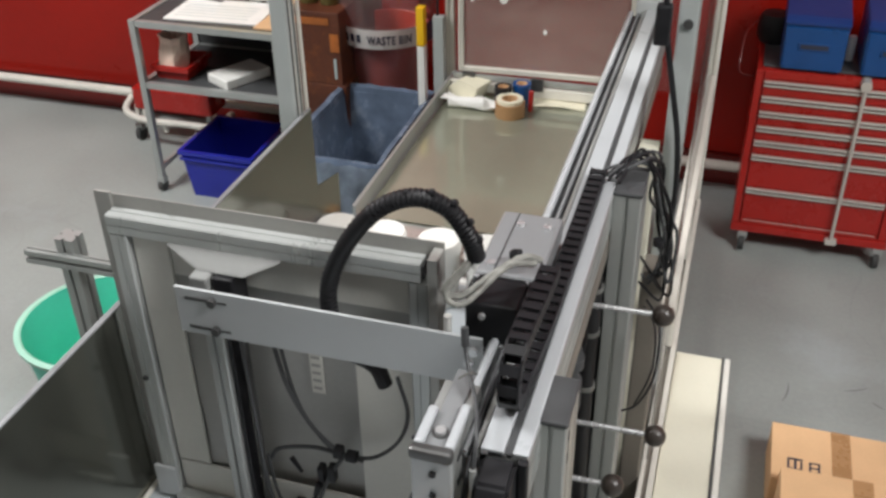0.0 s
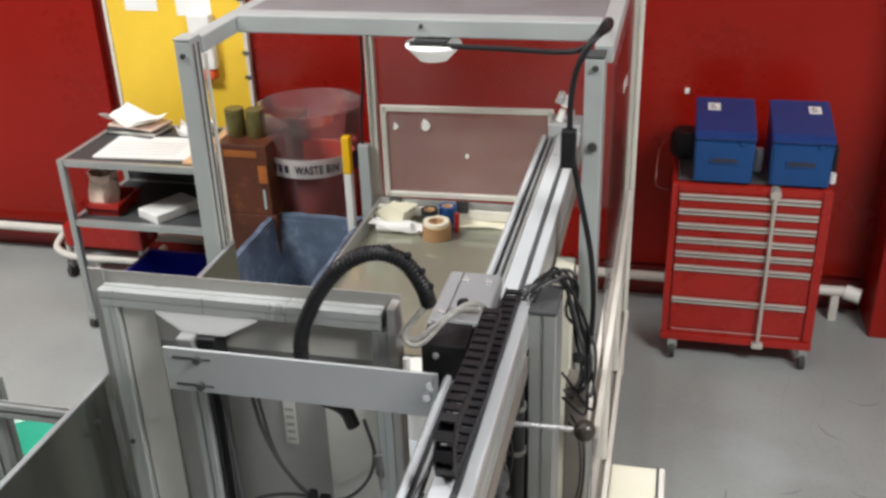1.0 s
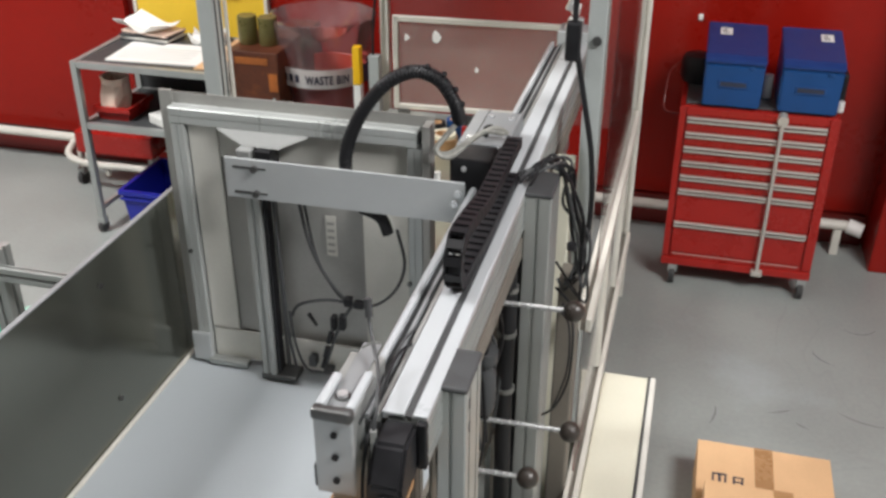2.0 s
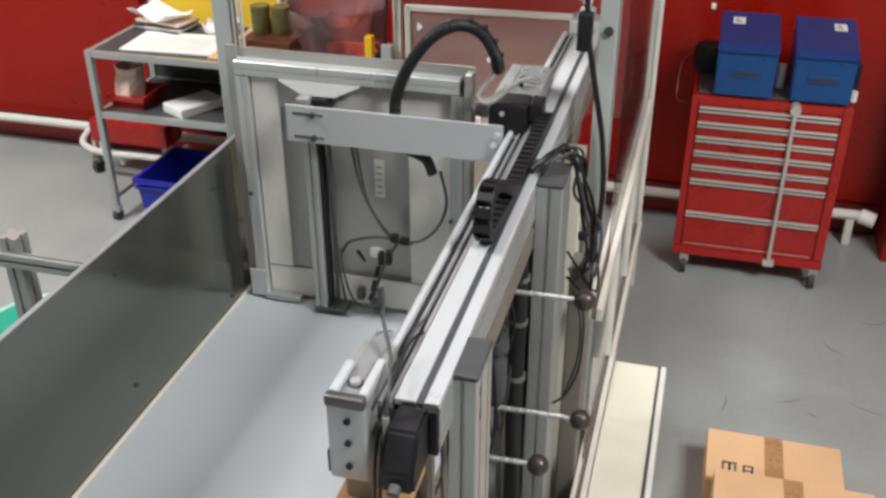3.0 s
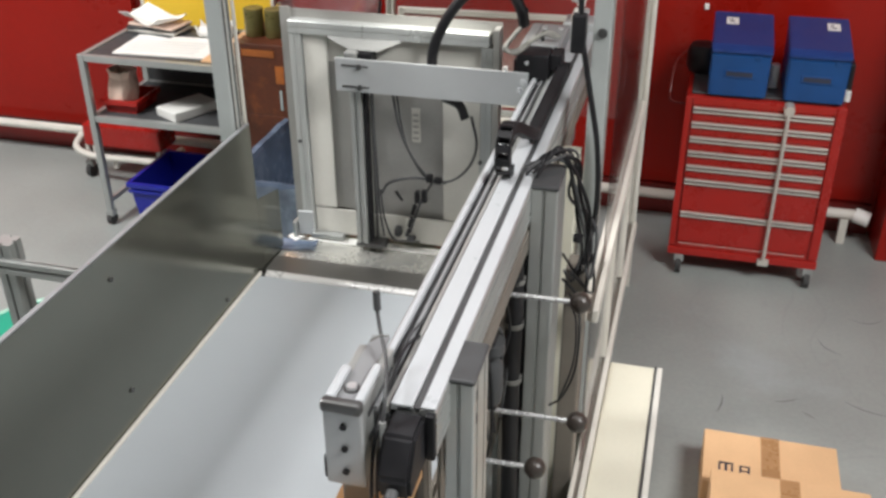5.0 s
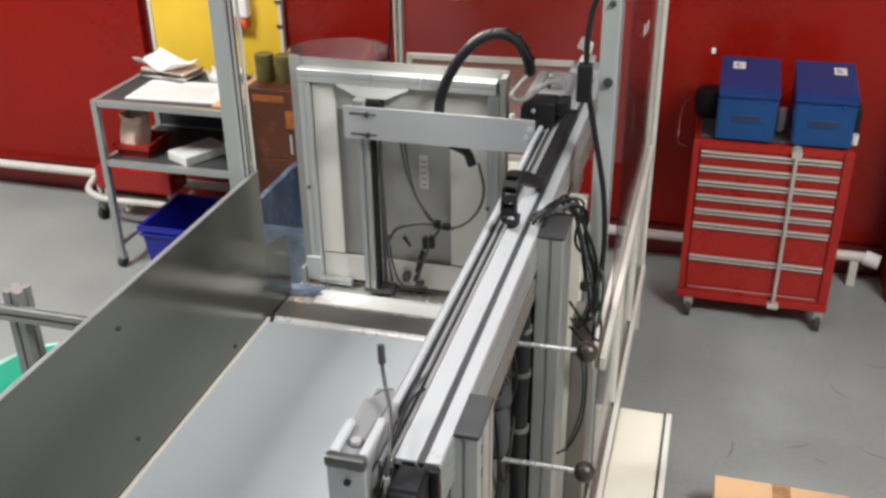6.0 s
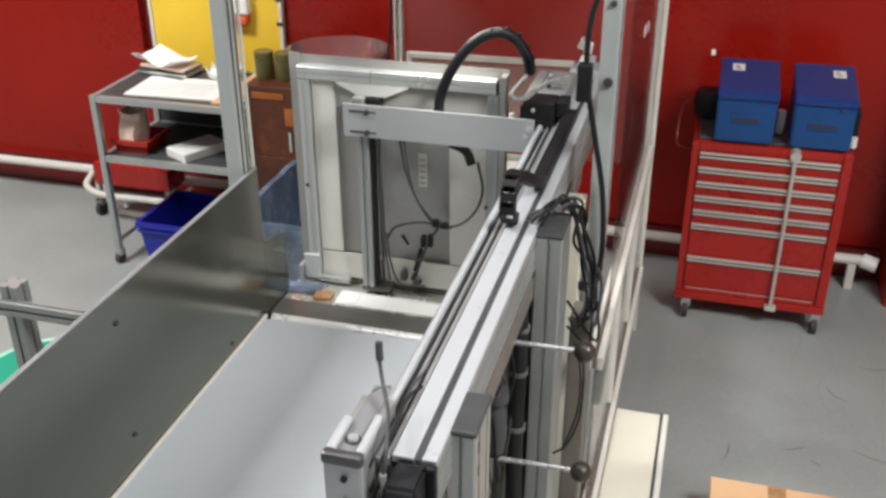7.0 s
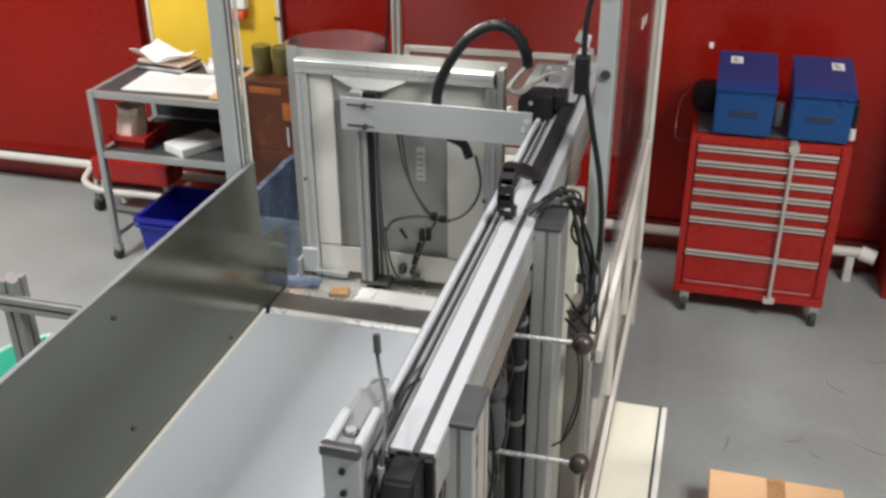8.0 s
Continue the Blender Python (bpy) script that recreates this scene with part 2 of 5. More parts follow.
def tube(pts, r, seg=8, n=6, bm=None, ribs=0.0):
    """A bent round tube through the points; ribs swells every other ring."""
    bm = bm or bmesh.new()
    line = smooth_line(pts, n)
    u = (line[1] - line[0]).orthogonal().normalized()
    prev = None
    for i, c in enumerate(line):
        d = (line[min(i + 1, len(line) - 1)] - line[max(i - 1, 0)]).normalized()
        u = (u - d * u.dot(d)).normalized()
        w = d.cross(u)
        rad = r + (ribs if i % 2 else 0)
        ring = [bm.verts.new(c + rad * (math.cos(a) * u + math.sin(a) * w)) for a in [2 * math.pi * k / seg for k in range(seg)]]
        if prev:
            for k in range(seg):
                bm.faces.new((prev[k], prev[(k + 1) % seg], ring[(k + 1) % seg], ring[k]))
        else:
            bm.faces.new(ring[::-1])
        prev = ring
    bm.faces.new(prev)
    return bm


def profile(p, q, w, h, up=(0, 0, 1), slot=0.008, deep=0.007, bm=None):
    """A slotted extrusion from p to q, w across and h along up, one groove a 45 mm of each side."""
    bm = bm or bmesh.new()
    p, q = Vector(p), Vector(q)
    d = (q - p).normalized()
    up = Vector(up)
    up = (up - d * up.dot(d)).normalized()
    side = d.cross(up)
    c = 0.0025

    def run(length):
        k = max(1, round(length / 0.045))
        marks = []
        for i in range(k):
            m = (i + 0.5) * length / k
            marks += [(m - slot / 2, 0), (m - slot / 2, deep), (m + slot / 2, deep), (m + slot / 2, 0)]
        return marks

    sec = []
    sec += [(-w / 2 + c, -h / 2)] + [(-w / 2 + a, -h / 2 + b) for a, b in run(w)] + [(w / 2 - c, -h / 2)]
    sec += [(w / 2, -h / 2 + c)] + [(w / 2 - b, -h / 2 + a) for a, b in run(h)] + [(w / 2, h / 2 - c)]
    sec += [(w / 2 - c, h / 2)] + [(w / 2 - a, h / 2 - b) for a, b in run(w)] + [(-w / 2 + c, h / 2)]
    sec += [(-w / 2, h / 2 - c)] + [(-w / 2 + b, h / 2 - a) for a, b in run(h)] + [(-w / 2, -h / 2 + c)]
    r0 = [bm.verts.new(p + side * a + up * b) for a, b in sec]
    r1 = [bm.verts.new(q + side * a + up * b) for a, b in sec]
    k = len(sec)
    for i in range(k):
        bm.faces.new((r0[i], r0[(i + 1) % k], r1[(i + 1) % k], r1[i]))
    bm.faces.new(r0[::-1])
    bm.faces.new(r1)
    return bm


def lathe(rings, seg=32, at=(0, 0, 0), bm=None, wave=0.0, close=False):
    """A turned shape from (radius, height) pairs; wave crumples it slightly."""
    bm = bm or bmesh.new()
    at = Vector(at)
    prev = first = None
    for r, z in rings:
        ring = []
        for k in range(seg):
            a = 2 * math.pi * k / seg
            rr = r * (1 + wave * noise.noise((3 * math.cos(a), 3 * math.sin(a), 7 * z)))
            ring.append(bm.verts.new(at + Vector((rr * math.cos(a), rr * math.sin(a), z + 0.4 * wave * r * noise.noise((5 * math.cos(a), 5 * math.sin(a), 3))))))
        if prev:
            for k in range(seg):
                bm.faces.new((prev[k], prev[(k + 1) % seg], ring[(k + 1) % seg], ring[k]))
        else:
            first = ring
        prev = ring
    if close:
        bm.faces.new(first[::-1])
        bm.faces.new(prev)
    return bm


def prism(outline, axis, a, b, bm=None):
    """Extrudes a flat outline (pairs) along axis 'x', 'y' or 'z' from a to b."""
    bm = bm or bmesh.new()

    def put(u, v, w):
        return {"x": (w, u, v), "y": (u, w, v), "z": (u, v, w)}[axis]
    r0 = [bm.verts.new(put(u, v, a)) for u, v in outline]
    r1 = [bm.verts.new(put(u, v, b)) for u, v in outline]
    k = len(outline)
    for i in range(k):
        bm.faces.new((r0[i], r0[(i + 1) % k], r1[(i + 1) % k], r1[i]))
    bm.faces.new(r0[::-1])
    bm.faces.new(r1)
    return bm


def ball(c, r, bm=None, seg=20):
    bm = bm or bmesh.new()
    bmesh.ops.create_uvsphere(bm, u_segments=seg, v_segments=seg // 2, radius=r, matrix=Matrix.Translation(c))
    return bm


def open_tub(x0, x1, y0, y1, z0, z1, inset, wall, bev=0.0):
    """An open rectangular tub, narrower at its base by inset, with real wall thickness and a rim."""
    bm = bmesh.new()

    def ring(i, z):
        return [bm.verts.new(v) for v in ((x0 + i, y0 + i, z), (x1 - i, y0 + i, z), (x1 - i, y1 - i, z), (x0 + i, y1 - i, z))]
    rs = [ring(inset, z0), ring(0.012, z1 - 0.022), ring(0, z1 - 0.022), ring(0, z1), ring(wall + 0.012, z1), ring(inset + wall, z0 + wall)]
    for a, b in zip(rs, rs[1:]):
        for k in range(4):
            bm.faces.new((a[k], a[(k + 1) % 4], b[(k + 1) % 4], b[k]))
    bm.faces.new(rs[0][::-1])
    bm.faces.new(rs[-1])
    return bm


def caster(parent, x, y, r=0.035, label="swivel caster with grey wheel"):
    """A fork and wheel under a thing, in the thing's space, its wheel on the floor."""
    z0 = -Vector(parent.location).z
    fork = part("caster", box(x - 0.02, x + 0.02, y - 0.02, y + 0.02, z0 + 1.5 * r, z0 + 2 * r + 0.015, bev=0.003), M_ALU, parent, label)
    part("caster_wheel", rod((x - 0.012, y, z0 + r), (x + 0.012, y, z0 + r), r, seg=20), M_RUBBER, fork)
    return fork


# ---- the hall ----
def hall():
    f = part("floor", box(-6.5, 5.0, -5.0, 4.5, -0.12, 0.0), M_FLOOR)
    tagged(f, "grey scuffed epoxy workshop floor", "floor", kind="structure")
    # a few thin dark scuffs on the paint
    for x, y, length, turn, curve in ((0.80, 3.67, 0.13, 10, 0.035), (0.46, 3.065, 0.09, 25, 0.006), (0.53, 3.0, 0.05, -35, 0.004), (0.735, 3.075, 0.17, -18, 0.016), (0.23, 2.99, 0.11, 80, 0.008), (1.05, 3.3, 0.2, 60, 0.05), (0.62, 3.45, 0.12, -50, 0.02)):
        bm = bmesh.new()
        rows = []
        for k in range(9):
            u = k / 8 - 0.5
            half = 0.0022 * (1 - 3.2 * u * u)
            rows.append([bm.verts.new((u * length, curve * 4 * u * u + e * half, 0.0004)) for e in (-1, 1)])
        for a, b in zip(rows, rows[1:]):
            bm.faces.new((a[0], b[0], b[1], a[1]))
        scuff = part("scuff", bm, M_SCUFF, f, "thin dark scuff mark")
        scuff.matrix_basis = pose(x, y, 0, 0, 0, turn)
    w = part("wall_north", box(-6.5, 5.0, 4.5, 4.65, 0.0, 4.5), M_RED)
    tagged(w, "glossy red painted workshop wall", "wall", kind="structure")
    part("panel", box(-2.66, 0.86, 4.485, 4.4985, 0.16, 2.9, bev=0.003), M_RED, w)
    part("panel", box(-4.6, -2.85, 4.45, 4.4985, 0.16, 2.9, bev=0.004), M_RED, w)
    # unseen walls added to close the hall and shape its reflected light
    for x0, x1, y0, y1, n in ((-6.65, -6.5, -5.0, 4.65, "wall_west"), (5.0, 5.15, -5.0, 4.65, "wall_east")):
        tagged(part(n, box(x0, x1, y0, y1, 0, 4.5), M_HALLWALL), "unseen plain grey hall wall", "wall", kind="structure")
    tagged(part("wall_south", box(-6.5, 5.0, -5.15, -5.0, 0, 4.5), M_HALLWALL), "unseen plain grey hall wall", "wall", kind="structure")
    tagged(part("ceiling", box(-6.65, 5.15, -5.15, 4.65, 4.5, 4.62), M_CEIL), "plain white hall ceiling", "ceiling", kind="structure")
    c = part("pillar", box(0.88, 1.7, 4.22, 4.4985, 0.0, 4.49, bev=0.006), M_RED)
    tagged(c, "red painted boxed pillar against the wall", "pillar", kind="structure")
    # the recess's shade is put into a darker red strip
    p = part("wall_recess", box(-2.85, -2.66, 4.49, 4.4985, 0.0, 4.4), M_DARKRED)
    tagged(p, "dark red strip for the shaded recess between two wall panels", "wall panel", kind="structure")
    # darker red paints the shaded gap below the wall panels
    k = part("baseboard", box(-6.5, 0.87, 4.47, 4.4985, 0.0, 0.15), M_DARKRED)
    tagged(k, "dark red strip for the shaded gap along the wall foot", "baseboard", kind="structure")


def guard_rail():
    r = thing("bumper_rail", (-1.5, 4.36, 0.0), "white painted tubular bumper rail along the red wall", "rail")
    o = r.location
    part("tube", tube([Vector((-6.4, 4.36, 0.165)) - o, Vector((-3.0, 4.36, 0.165)) - o, Vector((0.78, 4.36, 0.15)) - o], 0.024, 12), M_WHITEFRAME, r, smooth=True)
    for x in (-5.0, -3.15, -1.3, 0.3, 0.74):
        part("bracket", box(x - 0.018, x + 0.018, 4.345, 4.375, 0.0, 0.15, bev=0.003, at=o), M_WHITEFRAME, r)
    part("end_flange", rod(Vector((0.78, 4.36, 0.15)) - o, Vector((0.845, 4.34, 0.14)) - o, 0.034), M_WHITE, r, "white end cap", True)


def ceiling_lamp(x, y, watts):
    t = thing("ceiling_light", (x, y, LAMP_Z), "broad white fluorescent ceiling light panel", "lamp", "ceiling lights")
    part("housing", box(-0.77, 0.77, -0.57, 0.57, 0.03, 0.10, bev=0.01), M_WHITE, t)
    part("diffuser", box(-0.75, 0.75, -0.55, 0.55, 0.004, 0.028, bev=0.004), M_GLOW, t, "glowing white diffuser")
    part("hanger", rod((0, 0, 0.10), (0, 0, 4.5 - LAMP_Z), 0.01), M_ALU, t)
    d = bpy.data.lights.new("tube_light", "AREA")
    d.shape, d.size, d.size_y, d.energy, d.color = "RECTANGLE", 1.5, 1.1, watts, (1.0, 0.99, 0.98)
    l = new("tube_light", d)
    l.matrix_world = pose(x, y, LAMP_Z - 0.01)


hall()
guard_rail()
for lamp in LAMPS:
    ceiling_lamp(*lamp)

# ---- the conveyor ----
BELT_Z, WALL_X, BELT_END = 0.688, -1.236, 2.40


def conveyor():
    c = thing("conveyor", (-0.85, 0.8, 0.0), "belt conveyor with pale grey belt and steel side sheets", "conveyor")
    o = c.location
    belt = box(WALL_X + 0.006, -0.46, -1.2, BELT_END - 0.03, BELT_Z - 0.012, BELT_Z, at=o)
    part("belt", belt, M_BELT, c, "pale grey smooth belt")
    part("end_roller", rod(Vector((WALL_X + 0.02, BELT_END - 0.006, BELT_Z - 0.012)) - o, Vector((-0.46, BELT_END - 0.006, BELT_Z - 0.012)) - o, 0.0185, seg=32), M_BRIGHT, c, "bright polished end roller", True)
    part("transfer_plate", box(WALL_X + 0.004, -0.46, BELT_END + 0.0135, BELT_END + 0.108, BELT_Z - 0.012, BELT_Z - 0.002, bev=0.002, at=o), M_DULLSTEEL, c, "dull dark steel transfer plate")
    part("bed", box(WALL_X + 0.006, -0.46, -1.2, BELT_END - 0.05, BELT_Z - 0.12, BELT_Z - 0.03, at=o), M_STEEL, c)
    # tall side sheet, folded rim at the top
    side = box(WALL_X - 0.003, WALL_X, -1.2, BELT_END + 0.02, BELT_Z - 0.12, 1.168, at=o)
    part("rim", box(WALL_X - 0.012, WALL_X + 0.001, -1.2, BELT_END + 0.02, 1.1685, 1.173, bev=0.002, at=o), M_CAST, c, "folded bright rim")
    s = part("side_sheet", side, M_STEEL, c, "tall brushed steel side sheet")
    for y, z in ((1.653, 1.096), (1.65, 0.784), (2.166, 0.725), (1.15, 0.76), (0.7, 1.09)):
        part("screw", rod(Vector((WALL_X, y, z)) - o, Vector((WALL_X + 0.004, y, z)) - o, 0.0065, seg=10), M_DARKMETAL, s)
    part("corner_bead", box(WALL_X + 0.001, WALL_X + 0.011, -1.2, BELT_END - 0.02, BELT_Z + 0.001, BELT_Z + 0.012, bev=0.003, at=o), M_WHITEFRAME, c, "pale corner bead")
    low = prism([(BELT_END + 0.022, 0.55), (2.572, 0.55), (2.572, 0.889), (BELT_END + 0.022, 0.925)], "x", WALL_X - 0.003, WALL_X)
    bmesh.ops.translate(low, verts=low.verts, vec=-o)
    part("low_sheet", low, M_STEEL, c)
    part("right_beam", profile(Vector((-0.435, -1.2, 0.62)) - o, Vector((-0.435, 2.4, 0.62)) - o, 0.04, 0.12), M_ALU, c)
    part("left_beam", profile(Vector((-1.262, -1.2, 0.60)) - o, Vector((-1.262, 2.4, 0.60)) - o, 0.04, 0.08), M_ALU, c)
    for x in (-1.262, -0.435):
        for y in (-1.0, 0.7, 2.25):
            part("leg", profile(Vector((x, y, 0)) - o, Vector((x, y, 0.56)) - o, 0.045, 0.045, (0, 1, 0)), M_ALU, c)
    ch = box(WALL_X + 0.004, -0.46, BELT_END + 0.024, 2.85, 0.50, 0.512, at=o)
    box(WALL_X + 0.004, -0.46, BELT_END + 0.024, BELT_END + 0.032, 0.512, 0.66, bm=ch, at=o)
    part("polished_plate", box(WALL_X + 0.004, -0.46, BELT_END + 0.1085, 2.70, 0.668, 0.682, at=o), M_MIRROR, c, "polished steel plate under the gate")
    part("drop_chute", ch, M_STEEL, c, "dull steel drop chute past the belt")


def tray():
    t = thing("packing_tray", (-0.85, 3.3, 0.0), "shiny steel packing tray behind the belt", "tray")
    o = t.location
    part("sheet", box(-1.2, -0.47, 2.66, 3.74, 0.690, 0.692, at=o), M_TRAY, t, "mirror-like steel sheet")
    lip = box(-1.220, -1.208, 2.62, 3.74, 0.66, 0.748, bev=0.003, at=o)
    part("lip", lip, M_ALU, t, "pale aluminium edge strip")
    part("lip", box(-0.468, -0.45, 2.65, 3.74, 0.66, 0.72, bev=0.003, at=o), M_ALU, t)
    part("lip", box(-1.2, -0.47, 3.742, 3.76, 0.66, 0.72, bev=0.003, at=o), M_ALU, t)
    for x in (-1.17, -0.5):
        for y in (2.80, 3.68):
            part("leg", profile(Vector((x, y, 0)) - o, Vector((x, y, 0.6895)) - o, 0.045, 0.045, (0, 1, 0)), M_ALU, t)


def left_stand():
    s = thing("profile_stand", (-1.592, 1.765, 0.0), "aluminium profile post with a cross bar beside the conveyor", "post")
    o = s.location
    part("post", profile((0, 0, 0), (0, 0, 1.09), 0.05, 0.05, (0, 1, 0)), M_ALU, s)
    part("cross_bar", profile(Vector((-1.70, 1.735, 1.035)) - o, Vector((-1.263, 1.735, 1.035)) - o, 0.02, 0.04), M_ALU, s)


conveyor()
tray()
left_stand()

# ---- the linear axis ----
RAIL_Z = 1.313


def rail():
    r = thing("linear_axis", (-0.38, 1.12, 0.0), "long aluminium linear axis with a white top strip and two posts", "linear axis")
    o = r.location
    y0, y1 = 1.125, 3.06
    part("body", profile(Vector((-0.355, y0, 1.265)) - o, Vector((-0.355, y1, 1.265)) - o, 0.062, 0.086), M_ALU, r)
    part("top_strip", box(-0.397, -0.362, y0, y1, 1.3, 1.3135, bev=0.002, at=o), M_STRIP, r, "white cover strip")
    part("edge_strip", box(-0.3495, -0.325, y0, y1, 1.309, 1.3145, bev=0.003, at=o), M_STRIP, r)
    part("groove", box(-0.361, -0.350, y0, y1, 1.309, 1.3105, at=o), M_CAP, r)
    part("side_channel", box(-0.449, -0.399, y0, y1, 1.24, 1.290, at=o), M_CAP, r, "dark guide channel")
    part("outer_lip", box(-0.4515, -0.4495, y0, y1, 1.24, 1.300, at=o), M_ALU, r)
    part("guide_strip", box(-0.4485, -0.4355, y0, y1, 1.2905, 1.307, bev=0.005, at=o), M_STRIP, r, "bright guide strip")
    part("guide_strip", box(-0.4245, -0.4175, y0, y1, 1.2905, 1.302, bev=0.002, at=o), M_CAST, r)
    part("guide_strip", box(-0.4085, -0.3995, y0, y1, 1.2905, 1.306, bev=0.002, at=o), M_ALU, r)
    part("guide_rod", rod(Vector((-0.426, y0, 1.228)) - o, Vector((-0.426, y1, 1.228)) - o, 0.0105), M_STRIP, r, "bright guide rod", True)
    part("carrier", box(-0.44, -0.412, y0, y1, 1.195, 1.215, at=o), M_ALU, r)
    wedge = prism([(1.124 - o[1], 1.304), (1.124 - o[1], 1.214), (1.034 - o[1], 1.206), (1.030 - o[1], 1.246), (1.066 - o[1], 1.300)], "x", -0.393 - o[0], -0.340 - o[0])
    bmesh.ops.bevel(wedge, geom=wedge.edges[:], offset=0.006, segments=2, affect="EDGES")
    cap = part("end_cap", wedge, M_BLACK, r, "black plastic end cap")
    part("cap_flange", box(-0.3395, -0.324, 1.112, 1.1245, 1.222, 1.308, bev=0.003, at=o), M_BLACK, cap)
    part("cable_gland", rod(Vector((-0.368, 1.034, 1.222)) - o, Vector((-0.368, 1.020, 1.216)) - o, 0.010, seg=14), M_CAP, cap, "", True)
    part("brown_board", box(-0.49, -0.37, 0.98, 1.20, 1.105, 1.118, bev=0.002, at=o), M_TAPE, r, "brown board under the end")
    for x, ya, yb, w in ((-0.309, 1.206, 1.314, 0.048), (-0.295, 1.925, 2.05, 0.06)):
        ym = (ya + yb) / 2
        p = part("post", profile(Vector((x, ym, 0)) - o, Vector((x, ym, 1.303)) - o, w, yb - ya, (0, 1, 0)), M_ALU, r)
        part("post_cap", box(x - w / 2 - 0.002, x + w / 2 + 0.002, ya - 0.002, yb + 0.002, 1.3035, 1.3135, bev=0.004, at=o), M_CAP, p, "dark grey plastic cap")
    for z in (1.262, 1.215, 0.95):
        part("slot_mark", box(-0.2848, -0.2838, 1.225, 1.232, z, z + 0.018, at=o), M_CAP, r)
    for x, yy, z0, z1, rr in ((-0.372, 1.40, 0.86, 1.19, 0.006), (-0.352, 1.43, 0.80, 1.19, 0.008), (-0.336, 1.38, 0.9, 1.06, 0.010)):
        part("guide_pin", rod(Vector((x, yy, z0)) - o, Vector((x, yy, z1)) - o, rr, seg=12), M_CHROME, r, "bright steel pin", True)
    # wires that drop beside the end block
    for k, pts in enumerate((((-0.405, 1.33, 1.30), (-0.411, 1.25, 1.325), (-0.413, 1.16, 1.30), (-0.411, 1.075, 1.25), (-0.408, 1.05, 1.10), (-0.405, 1.06, 0.9)),
                             ((-0.414, 1.38, 1.30), (-0.417, 1.28, 1.318), (-0.415, 1.18, 1.285), (-0.414, 1.10, 1.20), (-0.410, 1.08, 1.0)))):
        part("wire", tube([Vector(p) - o for p in pts], 0.0028, 6), M_CAP if k else M_BLACK, r, "", True)
    # end block beside the near end
    b = part("end_block", box(-0.483, -0.425, 1.075, 1.235, 1.19, 1.333, bev=0.003, at=o), M_ALU, r)
    part("end_plate", box(-0.485, -0.423, 1.066, 1.0745, 1.186, 1.336, bev=0.003, at=o), M_ALUPLATE, b, "drilled end plate")
    part("cap_strip", box(-0.487, -0.422, 1.060, 1.0795, 1.327, 1.348, bev=0.006, at=o), M_DARKMETAL, b)
    part("top_plate", box(-0.469, -0.439, 1.085, 1.26, 1.3335, 1.336, at=o), M_CAST, b)
    part("side_ledge", box(-0.485, -0.4695, 1.08, 1.16, 1.3335, 1.347, bev=0.005, at=o), M_STRIP, b)
    part("side_ledge", box(-0.4385, -0.424, 1.08, 1.175, 1.3335, 1.347, bev=0.005, at=o), M_STRIP, b)
    part("bolt", rod(Vector((-0.454, 1.115, 1.336)) - o, Vector((-0.454, 1.115, 1.343)) - o, 0.0085, seg=12), M_CHROME, b)
    part("washer", rod(Vector((-0.454, 1.115, 1.3362)) - o, Vector((-0.454, 1.115, 1.338)) - o, 0.0125, seg=16), M_DARKMETAL, b)
    part("side_slot", box(-0.4248, -0.4232, 1.10, 1.22, 1.252, 1.262, at=o), M_CAP, b)
    part("side_slot", box(-0.4248, -0.4232, 1.10, 1.22, 1.300, 1.308, at=o), M_CAP, b)
    for z in (1.215, 1.26, 1.302):
        part("hole", rod(Vector((-0.452, 1.0665, z)) - o, Vector((-0.452, 1.062, z)) - o, 0.0055, seg=12), M_BLACK, b)
    part("hanger", box(-0.475, -0.43, 1.10, 1.22, 0.70, 1.19, bev=0.003, at=o), M_PANEL, b)
    part("black_clamp", box(-0.50, -0.484, 1.09, 1.15, 1.17, 1.215, bev=0.004, at=o), M_BLACK, b)
    # far end block with fittings
    f = part("far_block", box(-0.43, -0.33, 3.061, 3.16, 1.20, 1.34, bev=0.004, at=o), M_ALUPLATE, r)
    for i, (x, y, z) in enumerate(((-0.40, 3.10, 1.355), (-0.37, 3.09, 1.36), (-0.385, 3.12, 1.395), (-0.40, 3.08, 1.42))):
        part("fitting", rod(Vector((x, y, z - 0.015)) - o, Vector((x + 0.01, y, z + 0.02)) - o, 0.014, 0.010, 12), M_CHROME if i % 2 else M_WHITE, f)


def handle(y, z, x0, x1, r=0.024):
    t = thing("clamp_handle", (x0, y, z), "round dark ball knob on a thin steel rod", "handle", "ball knob handles")
    part("rod", rod((0, 0, 0), (x1 - x0, 0, 0.003), 0.006, seg=10), M_CHROME, t, "", True)
    part("ball_knob", ball((x1 - x0 + 0.012, 0, 0.003), r), M_KNOB, t, "dark bakelite ball", True)
    part("collar", rod((-0.012, 0, 0), (0.008, 0, 0), 0.014, seg=12), M_DARKMETAL, t)


rail()
handle(1.815, 1.095, -0.40, -0.20)
handle(1.75, 0.82, -0.40, -0.182)
handle(1.60, 0.80, -0.40, -0.25)
sb = thing("support_frame", (-0.42, 1.7, 0.0), "steel side frame with valves under the linear axis", "frame")
# beams take the shaded brown, so the space under the axis stays dark
part("beam", box(0.07, 0.095, -0.46, 1.25, 1.15, 1.20, bev=0.003), M_SHADOWBROWN, sb, "side beam in shade-darkened brown-grey")
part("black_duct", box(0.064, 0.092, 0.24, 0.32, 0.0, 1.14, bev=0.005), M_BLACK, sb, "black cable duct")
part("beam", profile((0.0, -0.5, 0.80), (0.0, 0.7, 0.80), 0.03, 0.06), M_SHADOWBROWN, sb)
